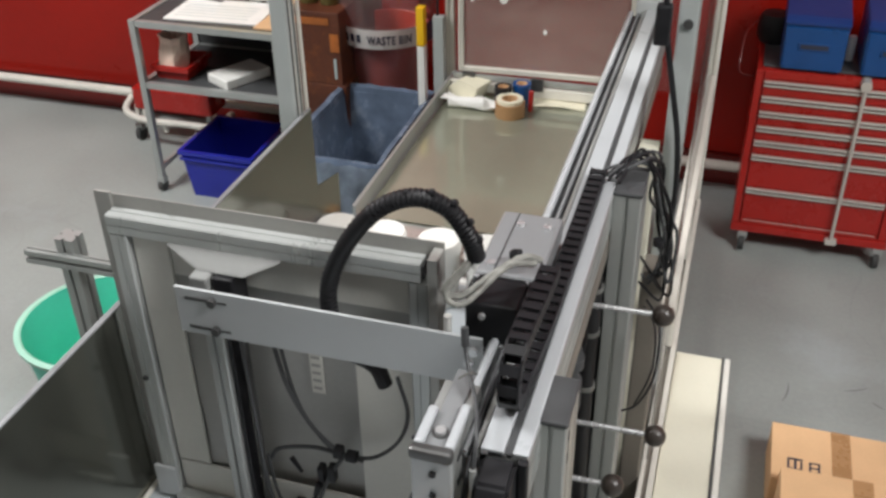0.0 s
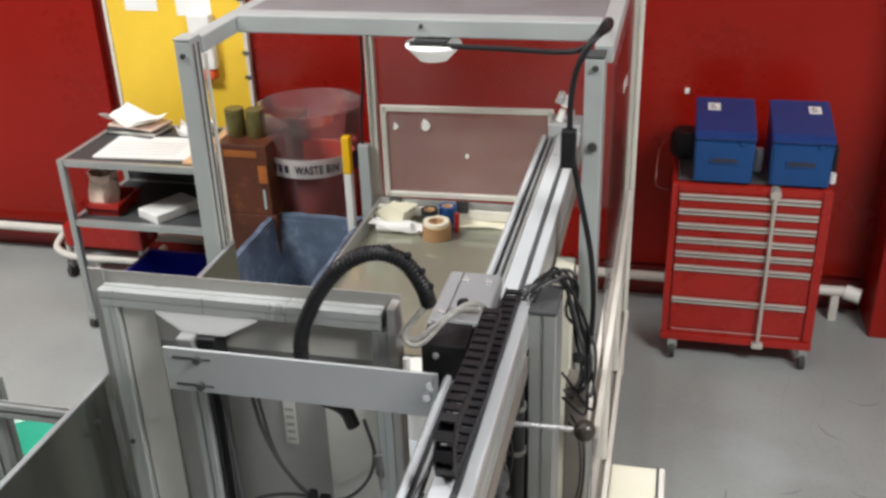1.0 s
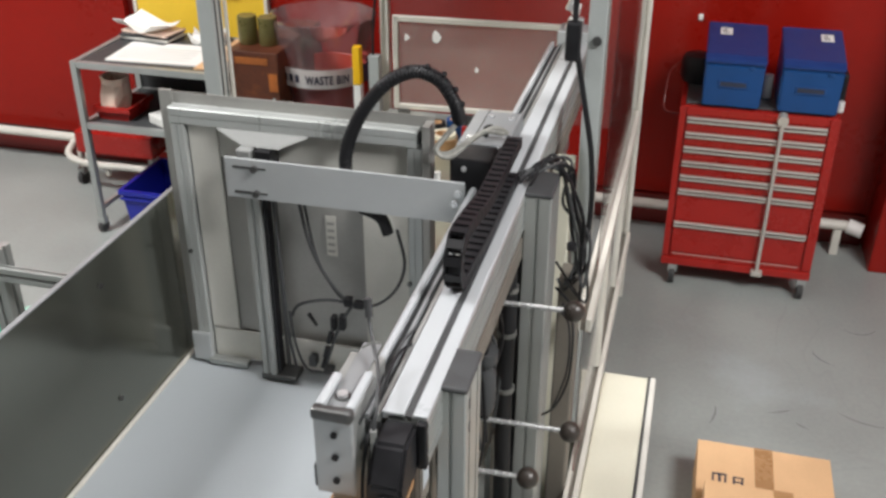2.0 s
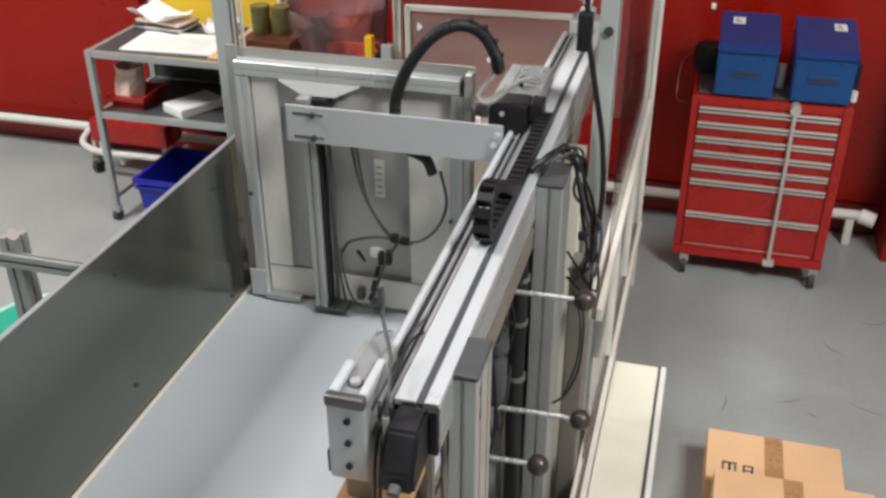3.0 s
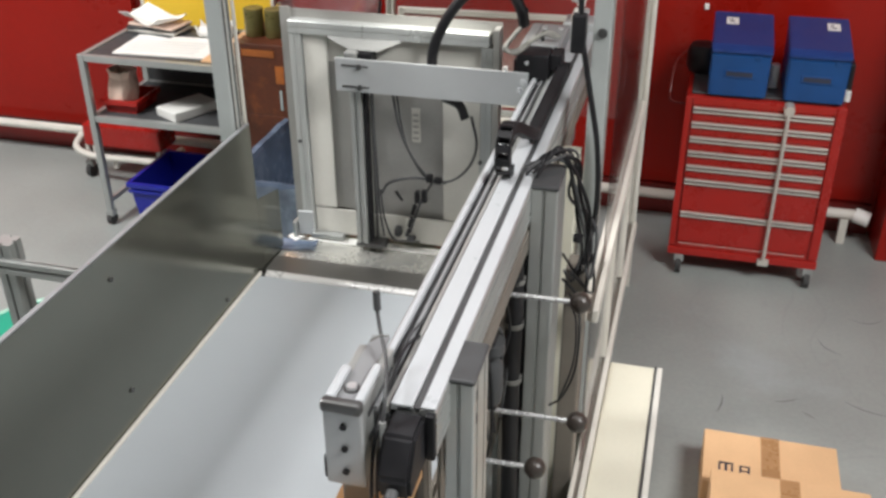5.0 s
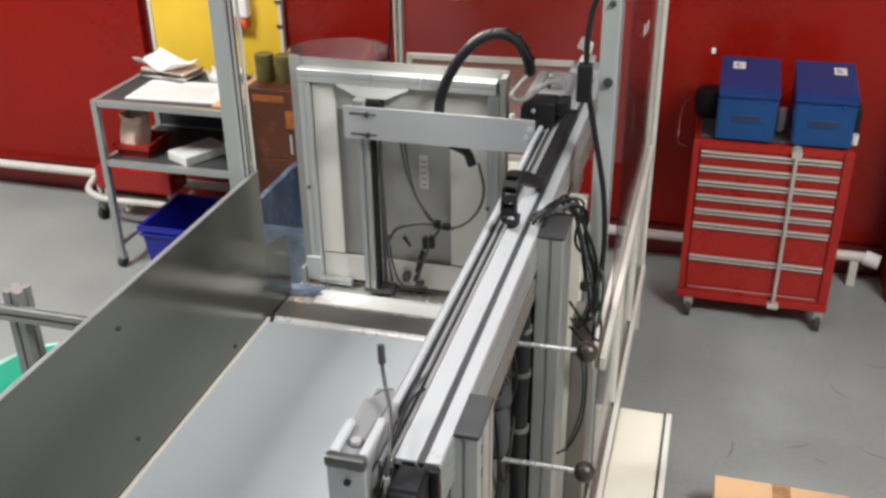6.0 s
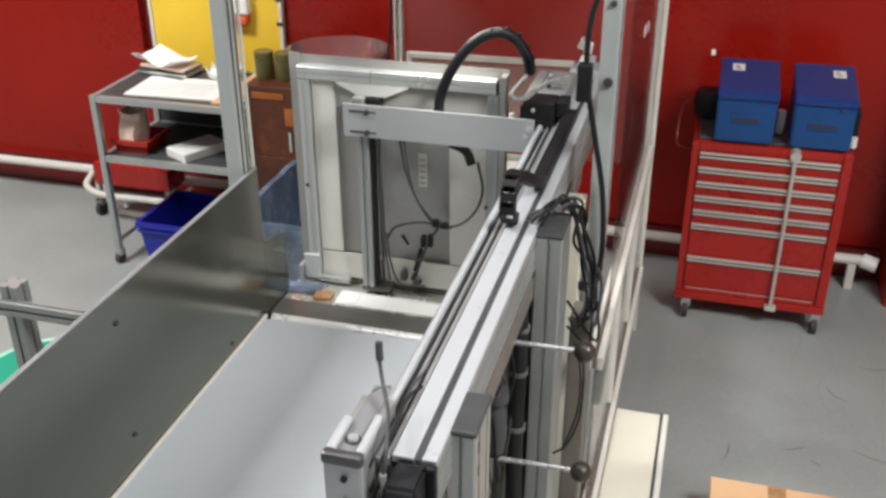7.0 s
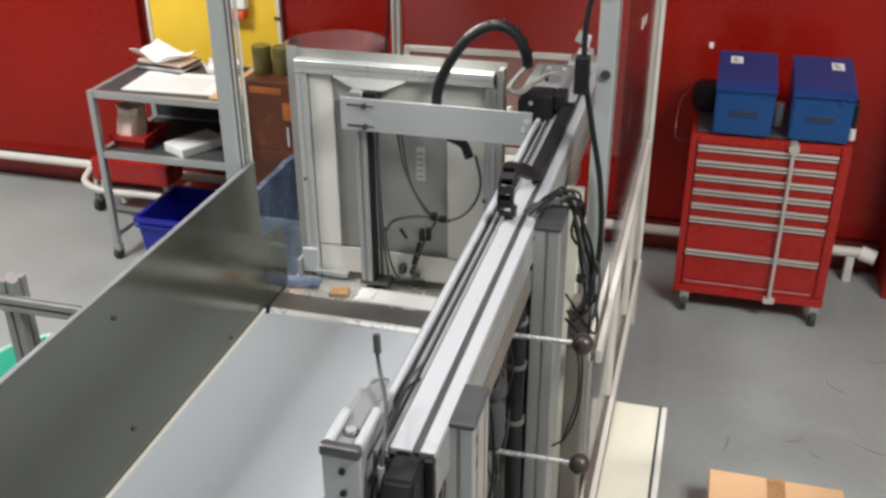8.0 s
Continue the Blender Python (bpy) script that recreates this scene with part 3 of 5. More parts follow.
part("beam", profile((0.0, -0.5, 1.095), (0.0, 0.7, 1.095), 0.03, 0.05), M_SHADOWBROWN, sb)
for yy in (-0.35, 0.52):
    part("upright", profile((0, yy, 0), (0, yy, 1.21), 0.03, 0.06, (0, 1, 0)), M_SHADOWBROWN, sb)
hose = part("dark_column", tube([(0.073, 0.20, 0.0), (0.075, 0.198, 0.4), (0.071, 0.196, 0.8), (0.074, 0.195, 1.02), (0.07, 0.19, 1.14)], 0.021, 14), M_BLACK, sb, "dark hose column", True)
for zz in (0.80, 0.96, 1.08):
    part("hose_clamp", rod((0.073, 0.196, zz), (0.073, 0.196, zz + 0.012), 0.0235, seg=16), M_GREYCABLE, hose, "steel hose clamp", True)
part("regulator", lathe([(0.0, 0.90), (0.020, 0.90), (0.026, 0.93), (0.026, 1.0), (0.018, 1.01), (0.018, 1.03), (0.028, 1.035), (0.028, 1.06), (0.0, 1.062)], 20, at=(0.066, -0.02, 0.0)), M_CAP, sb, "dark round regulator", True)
# sheet added to hold the shade between the posts
part("shade_sheet", box(0.02, 0.024, -0.30, 0.40, 0.55, 1.06), M_SHADOWBROWN, sb, "dark brown sheet for the shade behind the valves")
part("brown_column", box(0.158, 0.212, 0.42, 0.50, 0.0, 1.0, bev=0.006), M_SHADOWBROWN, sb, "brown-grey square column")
part("rear_column", box(0.10, 0.15, 0.62, 0.70, 0.0, 1.21, bev=0.004), M_CREAM, sb)
for yy, zz, hh in ((-0.12, 0.98, 0.10), (0.02, 0.86, 0.08), (-0.02, 1.05, 0.05), (-0.25, 0.90, 0.09)):
    part("valve", box(0.035, 0.075, yy - 0.025, yy + 0.025, zz, zz + hh, bev=0.006), M_BLACK, sb, "black valve block")
random.seed(11)
for k in range(6):
    a = [random.uniform(-1, 1) for _ in range(6)]
    part("air_line", tube([(0.06 + 0.01 * a[0], -0.2 + 0.1 * k, 1.12), (0.07 + 0.015 * a[1], -0.16 + 0.1 * k, 1.0 + 0.03 * a[2]), (0.065 + 0.02 * a[3], -0.14 + 0.08 * k, 0.85), (0.05, -0.1 + 0.07 * k, 0.70 + 0.04 * a[4])], 0.004, 6), M_BLACK if k % 2 else M_CAP, sb, "", True)


# ---- the travelling gate ----
GATE = (-0.9, 1.347, 0.69)
STOP_T, STOP_Y = 4.48, 2.579


def gate():
    g = thing("travelling_gate", GATE, "framed metal gate on an arm that travels along the linear axis", "gate")

    def w(*s, bev=0.0):
        return box(*s, bev=bev, at=(GATE[0], 0, GATE[2]))

    def v(x, y, z):
        return Vector((x - GATE[0], y, z - GATE[2]))
    part("back_sheet", w(-1.222, -0.548, 0.102, 0.105, 0.70, 1.44), M_PANEL, g, "dull zinc sheet")
    part("left_edge", w(-1.225, -1.192, 0.095, 0.1015, 0.70, 1.445), M_PANEL, g)
    part("top_bar", profile(v(-1.19, 0.083, 1.394), v(-0.58, 0.083, 1.394), 0.036, 0.04, slot=0.004, deep=0.002), M_ALULIGHT, g, "bright top bar")
    part("left_bar", profile(v(-1.171, 0.083, 0.70), v(-1.171, 0.083, 1.373), 0.036, 0.036, (0, 1, 0), slot=0.004, deep=0.002), M_ALULIGHT, g)
    part("right_bar", profile(v(-0.585, 0.083, 0.70), v(-0.585, 0.083, 1.373), 0.036, 0.036, (0, 1, 0), slot=0.004, deep=0.002), M_ALU, g)
    part("right_flange", w(-0.566, -0.548, 0.06, 0.1015, 0.72, 1.43, bev=0.002), M_PANEL, g)
    part("white_strip", w(-1.150, -1.075, 0.078, 0.084, 0.80, 1.372, bev=0.002), M_OFFWHITE, g, "off-white board strip")
    part("bottom_board", w(-1.150, -0.604, 0.080, 0.086, 0.705, 0.795, bev=0.002), M_OFFWHITE, g, "off-white board strip")
    part("inner_sheet", w(-1.083, -0.985, 0.088, 0.092, 0.80, 1.30), M_PANEL, g)
    part("top_board", w(-1.083, -0.604, 0.086, 0.090, 1.29, 1.372, bev=0.002), M_OFFWHITE, g)
    part("cream_strip", w(-0.72, -0.606, 0.080, 0.085, 0.80, 1.24, bev=0.002), M_OFFWHITE, g, "off-white board strip")
    lab = part("paper_label", w(-0.822, -0.795, 0.0965, 0.0985, 1.05, 1.16), M_OFFWHITE, g, "worn white paper label")
    for k in range(5):
        part("print_bar", w(-0.818, -0.80, 0.0955, 0.0962, 1.06 + 0.019 * k, 1.067 + 0.019 * k), M_PANEL, lab)
    br = bmesh.new()
    top = [(-1.065, 1.372), (-0.84, 1.372), (-0.90, 1.350), (-0.99, 1.350)]
    r0 = [br.verts.new(v(x, 0.062 - 0.03 * (z < 1.36), z)) for x, z in top]
    r1 = [br.verts.new(v(x, 0.066 - 0.03 * (z < 1.36), z + 0.004)) for x, z in top]
    for i in range(4):
        br.faces.new((r0[i], r0[(i + 1) % 4], r1[(i + 1) % 4], r1[i]))
    br.faces.new(r0[::-1]), br.faces.new(r1)
    part("bracket", br, M_DULLGREY, g, "bent aluminium bracket")
    part("clevis", w(-0.998, -0.962, 0.01, 0.05, 1.318, 1.349, bev=0.004), M_DULLGREY, g)
    part("dark_block", w(-0.958, -0.918, 0.02, 0.075, 1.25, 1.347, bev=0.004), M_BLACK, g)
    part("guide_bar", profile(v(-0.972, 0.045, 0.715), v(-0.972, 0.045, 1.24), 0.036, 0.05, (0, 1, 0)), M_ALU, g)
    part("guide_rail", w(-0.952, -0.943, 0.03, 0.06, 0.72, 1.249, bev=0.002), M_BLACK, g)
    part("guide_rail", w(-0.936, -0.929, 0.05, 0.066, 0.72, 1.249, bev=0.002), M_DARKMETAL, g)
    part("foot", w(-0.995, -0.90, 0.02, 0.078, 0.70, 0.714, bev=0.003), M_DARKMETAL, g)
    part("foot", w(-1.16, -1.05, 0.05, 0.077, 0.695, 0.712, bev=0.003), M_ALU, g)
    part("corner_bracket", w(-1.205, -1.152, 0.055, 0.0645, 0.70, 0.785, bev=0.003), M_ALUPLATE, g)
    # arm
    arm = part("arm_plate", w(-1.02, -0.452, -0.006, 0.0, 1.236, 1.336, bev=0.0015), M_ALUPLATE, g, "matt aluminium arm plate")
    for z in (1.315, 1.252):
        part("slot", w(-1.0, -0.955, -0.0075, -0.0062, z - 0.003, z + 0.003), M_DARKMETAL, arm)
        part("bolt", rod(v(-0.945, -0.0062, z), v(-0.945, -0.016, z), 0.009, seg=6), M_DARKMETAL, arm)
        part("slot", w(-0.936, -0.918, -0.0075, -0.0062, z - 0.002, z + 0.002), M_DARKMETAL, arm)
    for z, x in ((1.31, -0.466), (1.285, -0.474)):
        part("bolt", rod(v(x, -0.0062, z), v(x, -0.014, z), 0.008, seg=12), M_CHROME, arm)
    part("black_elbow", tube([v(-0.70, 0.02, 1.235), v(-0.655, 0.02, 1.215), v(-0.637, 0.02, 1.175)], 0.0145, 8), M_BLACK, g, "", True)
    # carriage
    part("carriage_plate", w(-0.495, -0.405, 0.04, 0.13, 1.255, 1.372, bev=0.004), M_BLACK, g, "black carriage block")
    part("carriage_plate", w(-0.404, -0.372, 0.06, 0.13, 1.326, 1.372, bev=0.004), M_BLACK, g)
    part("carriage_top", w(-0.503, -0.388, 0.131, 0.345, 1.328, 1.374, bev=0.006), M_CAST, g, "grey aluminium cover")
    part("carriage_body", w(-0.52, -0.441, 0.13, 0.34, 1.24, 1.327, bev=0.004), M_BLACK, g)
    for x, y in ((-0.48, 0.16), (-0.41, 0.30), (-0.46, 0.30)):
        part("bolt", rod(v(x, y, 1.374), v(x, y, 1.379), 0.008, seg=10), M_CHROME, g)
    for x, z in ((-0.465, 1.35), (-0.43, 1.29), (-0.47, 1.28)):
        part("bolt", rod(v(x, 0.0395, z), v(x, 0.034, z), 0.006, seg=10), M_CHROME, g)
    part("cover_seam", w(-0.4725, -0.4695, 0.135, 0.341, 1.3735, 1.3748), M_CAP, g)
    part("lever", tube([v(-0.445, 0.175, 1.374), v(-0.445, 0.172, 1.395), v(-0.430, 0.162, 1.405)], 0.006, 8), M_BLACK, g, "small black lever", True)
    part("front_lip", w(-0.503, -0.405, 0.118, 0.1305, 1.345, 1.372, bev=0.003), M_CAST, g)
    part("white_post", rod(v(-0.528, 0.05, 1.24), v(-0.528, 0.05, 1.33), 0.007), M_WHITE, g)
    # hoses
    arch = [v(-0.735, 0.03, 1.27), v(-0.735, 0.03, 1.36), v(-0.70, 0.03, 1.45), v(-0.64, 0.03, 1.53), v(-0.575, 0.03, 1.565), v(-0.52, 0.035, 1.55), v(-0.487, 0.04, 1.50), v(-0.48, 0.06, 1.45)]
    part("corrugated_hose", tube(arch, 0.0142, 10, 16, ribs=0.0022), M_BLACK, g, "black corrugated hose", True)
    for a in range(5):
        c = smooth_line(arch, 6)[22 + 4 * a]
        part("hose_clip", ball(c + Vector((0.012, -0.004, 0.015)), 0.007, seg=8), M_BLACK, g)
    part("grey_hose", tube([v(-0.48, 0.06, 1.455), v(-0.515, 0.05, 1.41), v(-0.53, 0.04, 1.385), v(-0.50, 0.05, 1.378), v(-0.46, 0.09, 1.40), v(-0.42, 0.14, 1.41), v(-0.395, 0.17, 1.39)], 0.0062, 8, ribs=0.0009), M_MESH, g, "", True)
    part("grey_hose", tube([v(-0.478, 0.055, 1.455), v(-0.52, 0.02, 1.40), v(-0.49, 0.02, 1.383), v(-0.44, 0.10, 1.412), v(-0.40, 0.15, 1.395)], 0.005, 8), M_MESH, g, "", True)
    for pts, r in (([v(-0.86, 0.03, 1.236), v(-0.84, 0.03, 1.12), v(-0.80, 0.035, 1.02), v(-0.745, 0.04, 0.955), v(-0.70, 0.04, 0.95)], 0.0045),
                   ([v(-0.85, 0.035, 1.236), v(-0.825, 0.035, 1.08), v(-0.78, 0.04, 0.98), v(-0.74, 0.045, 0.95)], 0.0035),
                   ([v(-0.915, 0.06, 0.88), v(-0.885, 0.05, 0.925), v(-0.81, 0.045, 0.953), v(-0.745, 0.04, 0.956)], 0.0045),
                   ([v(-0.745, 0.04, 0.95), v(-0.68, 0.045, 0.96), v(-0.63, 0.05, 1.01), v(-0.61, 0.055, 1.08), v(-0.625, 0.05, 1.17)], 0.004),
                   ([v(-0.745, 0.04, 0.945), v(-0.775, 0.035, 0.89), v(-0.80, 0.03, 0.82), v(-0.815, 0.03, 0.77)], 0.0045),
                   ([v(-0.925, 0.03, 1.24), v(-0.917, 0.03, 1.0), v(-0.915, 0.035, 0.85), v(-0.905, 0.04, 0.74)], 0.004),
                   ([v(-0.915, 0.05, 0.90), v(-0.905, 0.05, 0.80), v(-0.88, 0.05, 0.73), v(-0.84, 0.05, 0.725), v(-0.79, 0.05, 0.728)], 0.0035)):
        part("cable", tube(pts, r, 6), M_CAP, g, "", True)
    for xa, xb, za, zb in ((-0.762, -0.742, 0.948, 0.972), (-0.737, -0.712, 0.946, 0.964), (-0.80, -0.785, 0.872, 0.912), (-0.778, -0.762, 0.876, 0.918)):
        part("connector", w(xa, xb, 0.03, 0.052, za, zb, bev=0.004), M_BLACK, g)
    for za, zb, xa in ((0.835, 0.868, -0.797), (0.79, 0.822, -0.809), (0.757, 0.78, -0.817)):
        part("plug", rod(v(xa, 0.03, zb), v(xa - 0.010, 0.03, za), 0.0075, 0.006, 10), M_BLACK, g, "", True)
    part("plug", rod(v(-0.868, 0.06, 0.895), v(-0.845, 0.055, 0.865), 0.006, 0.004, 8), M_BLACK, g, "", True)
    part("cable_clip", w(-0.875, -0.855, 0.05, 0.078, 0.735, 0.765, bev=0.004), M_CAP, g)
    part("cable_clip", w(-0.835, -0.81, 0.05, 0.078, 0.72, 0.735, bev=0.004), M_CAP, g)
    part("bar_end", w(-0.5795, -0.577, 0.070, 0.096, 1.381, 1.407, bev=0.003), M_CAP, g, "dark hollow bar end")
    part("sensor_screw", rod(v(-1.178, 0.0645, 1.03), v(-1.178, 0.060, 1.03), 0.006, seg=8), M_DARKMETAL, g)
    part("sensor_screw", rod(v(-0.60, 0.064, 1.02), v(-0.60, 0.058, 1.02), 0.006, seg=8), M_DARKMETAL, g)
    return g


the_gate = gate()

# ---- cable chain: links on a path that folds over the rail ----
CHAIN_X, LOW_Z, BEND_R, PITCH, LINKS = -0.365, 1.3275, 0.046, 0.0265, 41
CHAIN_FIX = 1.97
chain = thing("cable_chain", (CHAIN_X, CHAIN_FIX, RAIL_Z), "black plastic cable chain folded over on the linear axis", "cable chain")


def link_mesh():
    bm = bmesh.new()
    for s in (-1, 1):
        box(min(s * 0.0165, s * 0.0132), max(s * 0.0165, s * 0.0132), -0.0155, 0.0155, -0.012, 0.012, bm=bm)
    box(-0.0132, 0.0132, -0.0085, 0.0085, 0.008, 0.0125, bm=bm)
    box(-0.0132, 0.0132, -0.0085, 0.0085, -0.0125, -0.008, bm=bm)
    return bm


chain_links = [part("link", link_mesh(), M_BLACK, chain)]
for k in range(LINKS - 1):
    ob = new("link", chain_links[0].data)
    ob.parent = chain
    chain_links.append(ob)


def gate_y(t):
    return min(GATE[1] + 0.275 * t, STOP_Y)


def smooth(f):
    f = min(1, max(0, f))
    return f * f * (3 - 2 * f)


def link_pose(i, t):
    """Link i counted from the carriage, in the chain's own space."""
    start = gate_y(t) + 0.10
    length = LINKS * PITCH - math.pi * BEND_R
    slack = smooth(((start - CHAIN_FIX + length) / 2 - 0.42) / 0.22)
    settle = smooth((start - 2.55) / 0.129)
    bend = (start + CHAIN_FIX - length) / 2 + 0.115 * settle
    low = CHAIN_FIX - bend
    s = (LINKS - i - 0.5) * PITCH
    if s < low:
        y, z, turn = CHAIN_FIX - s, 0, 180
    elif s < low + math.pi * BEND_R:
        a = math.pi - (s - low) / BEND_R
        y, z, turn = bend - BEND_R * math.sin(a), BEND_R + BEND_R * math.cos(a), math.degrees(a)
    else:
        # a long free run sags down onto the rail, away from the fold
        d = (s - low - math.pi * BEND_R) * (start - bend) / (length - low)
        sag = slack * (2 * BEND_R - 0.002)
        y, z = bend + d, 2 * BEND_R - sag * smooth(d / 0.22)
        turn = -math.degrees(math.atan(sag * (smooth((d + 0.005) / 0.22) - smooth((d - 0.005) / 0.22)) / 0.01))
    # the fold leans over to the belt side
    tip = 0.006 + 0.018 * settle
    lean = -tip * (1 - smooth((y - bend) / 0.2))
    yaw = -math.degrees(math.atan(tip * (smooth((y - bend + 0.005) / 0.2) - smooth((y - bend - 0.005) / 0.2)) / 0.01))
    return pose(lean, y - CHAIN_FIX, LOW_Z - RAIL_Z + z, turn, 0, yaw)


# ---- the guard cage ----
def cage():
    c = thing("guard_cage", (-0.75, 3.05, 0.0), "aluminium profile guard cage with clear plastic panels", "guard")
    o = c.location

    def P(x, y, z):
        return Vector((x, y, z)) - o
    top = 1.757
    for x, y, z1 in ((-1.278, 2.39, top), (-0.238, 2.39, top - 0.012), (-1.228, 3.765, 1.735), (-0.19, 3.74, 1.735)):
        mat_p = M_POSTGREY if y < 3 else M_WHITEFRAME
        if y > 3:
            part("post", profile(P(x, y, 0), P(x, y, z1), 0.035, 0.035, (0, 1, 0)), mat_p, c)
        else:
            p = part("post", box(x - 0.0225, x + 0.0225, y - 0.03, y + 0.03, 0, z1, bev=0.004, at=o), mat_p, c, "covered aluminium post")
            for dy in (-0.012, 0.014):
                part("groove", box(x + 0.0228, x + 0.0236, y + dy - 0.005, y + dy + 0.005, 0.02, z1 - 0.01, at=o), M_CAP, p)
                part("groove_edge", box(x + 0.0228, x + 0.0242, y + dy + 0.0055, y + dy + 0.009, 0.02, z1 - 0.01, at=o), M_WHITEFRAME, p)
            part("post_cap", box(x - 0.024, x + 0.024, y - 0.031, y + 0.031, z1, z1 + 0.008, bev=0.003, at=o), M_CAP if x > -1 else M_POSTGREY, p)
    for z in (1.715, 1.522):
        part("bolt", rod(P(-0.236, 2.359, z + 0.008), P(-0.236, 2.353, z + 0.008), 0.008 if z > 1.6 else 0.012, seg=10), M_DARKMETAL, c)
    part("bolt", rod(P(-1.278, 2.359, 1.72), P(-1.278, 2.353, 1.72), 0.007, seg=10), M_DARKMETAL, c)
    part("side_beam", box(-1.2945, -1.2495, 2.421, 3.79, 1.7125, 1.7575, bev=0.004, at=o), M_POSTGREY, c)
    part("side_beam", box(-0.2445, -0.1995, 2.421, 3.72, 1.7195, 1.7645, bev=0.004, at=o), M_POSTGREY, c)
    part("cross_beam", box(-1.249, -0.246, 2.63, 2.70, 1.715, 1.765, bev=0.004, at=o), M_POSTGREY, c)
    part("bolt", rod(P(-0.72, 2.629, 1.745), P(-0.72, 2.624, 1.745), 0.006, seg=10), M_DARKMETAL, c)
    part("rear_beam", profile(P(-1.249, 3.765, 1.735), P(-0.21, 3.765, 1.735), 0.04, 0.04), M_POSTGREY, c)
    part("roof_panel", box(-1.248, -0.246, 2.702, 3.743, 1.752, 1.757, at=o), M_CAST, c, "grey roof sheet")
    # mid and low rails of the right side, clear panes between
    for n, xm, zm, ya in (("mid_rail", -0.196, 0.835, 2.17), ("low_rail", -0.186, 0.30, 1.9)):
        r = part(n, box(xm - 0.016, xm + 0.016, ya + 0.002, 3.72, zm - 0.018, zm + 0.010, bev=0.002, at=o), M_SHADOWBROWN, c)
        for xa, xb in ((-0.021, -0.008), (0.004, 0.021)):
            part("rail_lip", box(xm + xa, xm + xb, ya, 3.721, zm - 0.02, zm + 0.02, bev=0.003, at=o), M_WHITEFRAME, r, "pale rail lip")
    for yy in (2.72, 3.25):
        part("stile", box(-0.212, -0.180, yy, yy + 0.035, 0.3205, 0.8145, bev=0.003, at=o), M_WHITEFRAME, c)
    part("foot_post", box(-0.21, -0.165, 2.79, 2.84, 0.0, 0.2795, bev=0.003, at=o), M_POSTGREY, c)
    for z0, z1, y0 in ((0.86, 1.715, 2.43), (0.325, 0.81, 2.19)):
        q = part("clear_pane", box(-0.196, -0.191, y0, 3.72, z0, z1, at=o), M_CLEAR, c, "clear plastic pane")
        q.visible_shadow = False
    part("pane_edge", box(-1.254, -1.246, 2.422, 2.43, 0.7, 1.71, at=o), M_WHITEFRAME, c)
    q = part("clear_pane", box(-1.206, -0.21, 3.762, 3.767, 0.75, 1.71, at=o), M_REARCLEAR, c, "clear plastic pane")
    q.visible_shadow = False
    # warning stickers on the right pane
    part("sticker", box(-0.1905, -0.1897, 2.96, 2.985, 1.50, 1.53, at=o), M_PAPER, c, "small white sticker")
    part("sticker", box(-0.1905, -0.1897, 2.83, 2.87, 1.52, 1.55, at=o), M_PAPER, c, "small white sticker")


def light_curtain():
    t = thing("light_curtain", (-1.30, 3.72, 0.62), "yellow and white light curtain bar beside a grey receiver", "sensor")
    part("yellow_bar", box(-0.055, -0.022, -0.02, 0.02, 0.24, 0.40, bev=0.004), M_SAFETY, t)
    part("white_bar", box(-0.054, -0.023, -0.019, 0.019, -0.62, 0.238, bev=0.003), M_WHITE, t)
    part("grey_receiver", box(0.015, 0.06, -0.02, 0.02, -0.62, 0.37, bev=0.004), M_POSTGREY, t)
    part("cable", tube([(0.03, 0, 0.37), (0.035, 0, 0.5), (0.05, 0.01, 0.7), (0.045, 0.01, 1.08)], 0.006, 8), M_BLACK, t, "", True)


def flap():
    t = thing("hinged_flap", (-0.85, 3.70, 0.72), "white framed clear plastic flap standing behind the tray", "flap")
    fr = [((-1.165, 0.78), (-1.165, 1.165)), ((-1.165, 1.155), (-0.49, 1.165)), ((-0.50, 0.80), (-0.50, 1.165)), ((-1.165, 0.79), (-0.50, 0.80))]
    for (xa, za), (xb, zb) in fr:
        part("frame_bar", profile((xa + 0.85, 0, za - 0.72), (xb + 0.85, 0, zb - 0.72), 0.022, 0.022, (0, 1, 0), 0.004, 0.003), M_WHITEFRAME, t)
    q = part("pane", box(-0.305, 0.34, -0.003, 0.002, 0.075, 0.435), M_SMOKE, t, "scratched clear pane")
    q.visible_shadow = False
    for x, z, s in ((-0.27, 0.36, 0.018), (-0.145, 0.37, 0.032), (0.02, 0.25, 0.013)):
        out = [(x + s * (0.6 + 0.5 * noise.noise((k * 1.7, s * 90, 0))) * math.cos(k * 0.9), z + s * (0.8 + 0.5 * noise.noise((k * 2.1, s * 70, 4))) * math.sin(k * 0.9)) for k in range(7)]
        part("torn_sticker", prism(out, "y", -0.0052, -0.0038), M_PAPER, t, "torn white sticker rest")
    part("hinge_bar", box(-0.36, 0.36, -0.02, 0.0, -0.02, 0.022, bev=0.004), M_WHITEFRAME, t)
    part("hinge_bar", box(-0.35, 0.36, -0.012, 0.004, 0.026, 0.052, bev=0.004), M_ALU, t)
    for x in (-0.28, 0.0, 0.28):
        part("hinge", box(x - 0.025, x + 0.025, -0.026, -0.0125, 0.01, 0.062, bev=0.003), M_DARKMETAL, t)


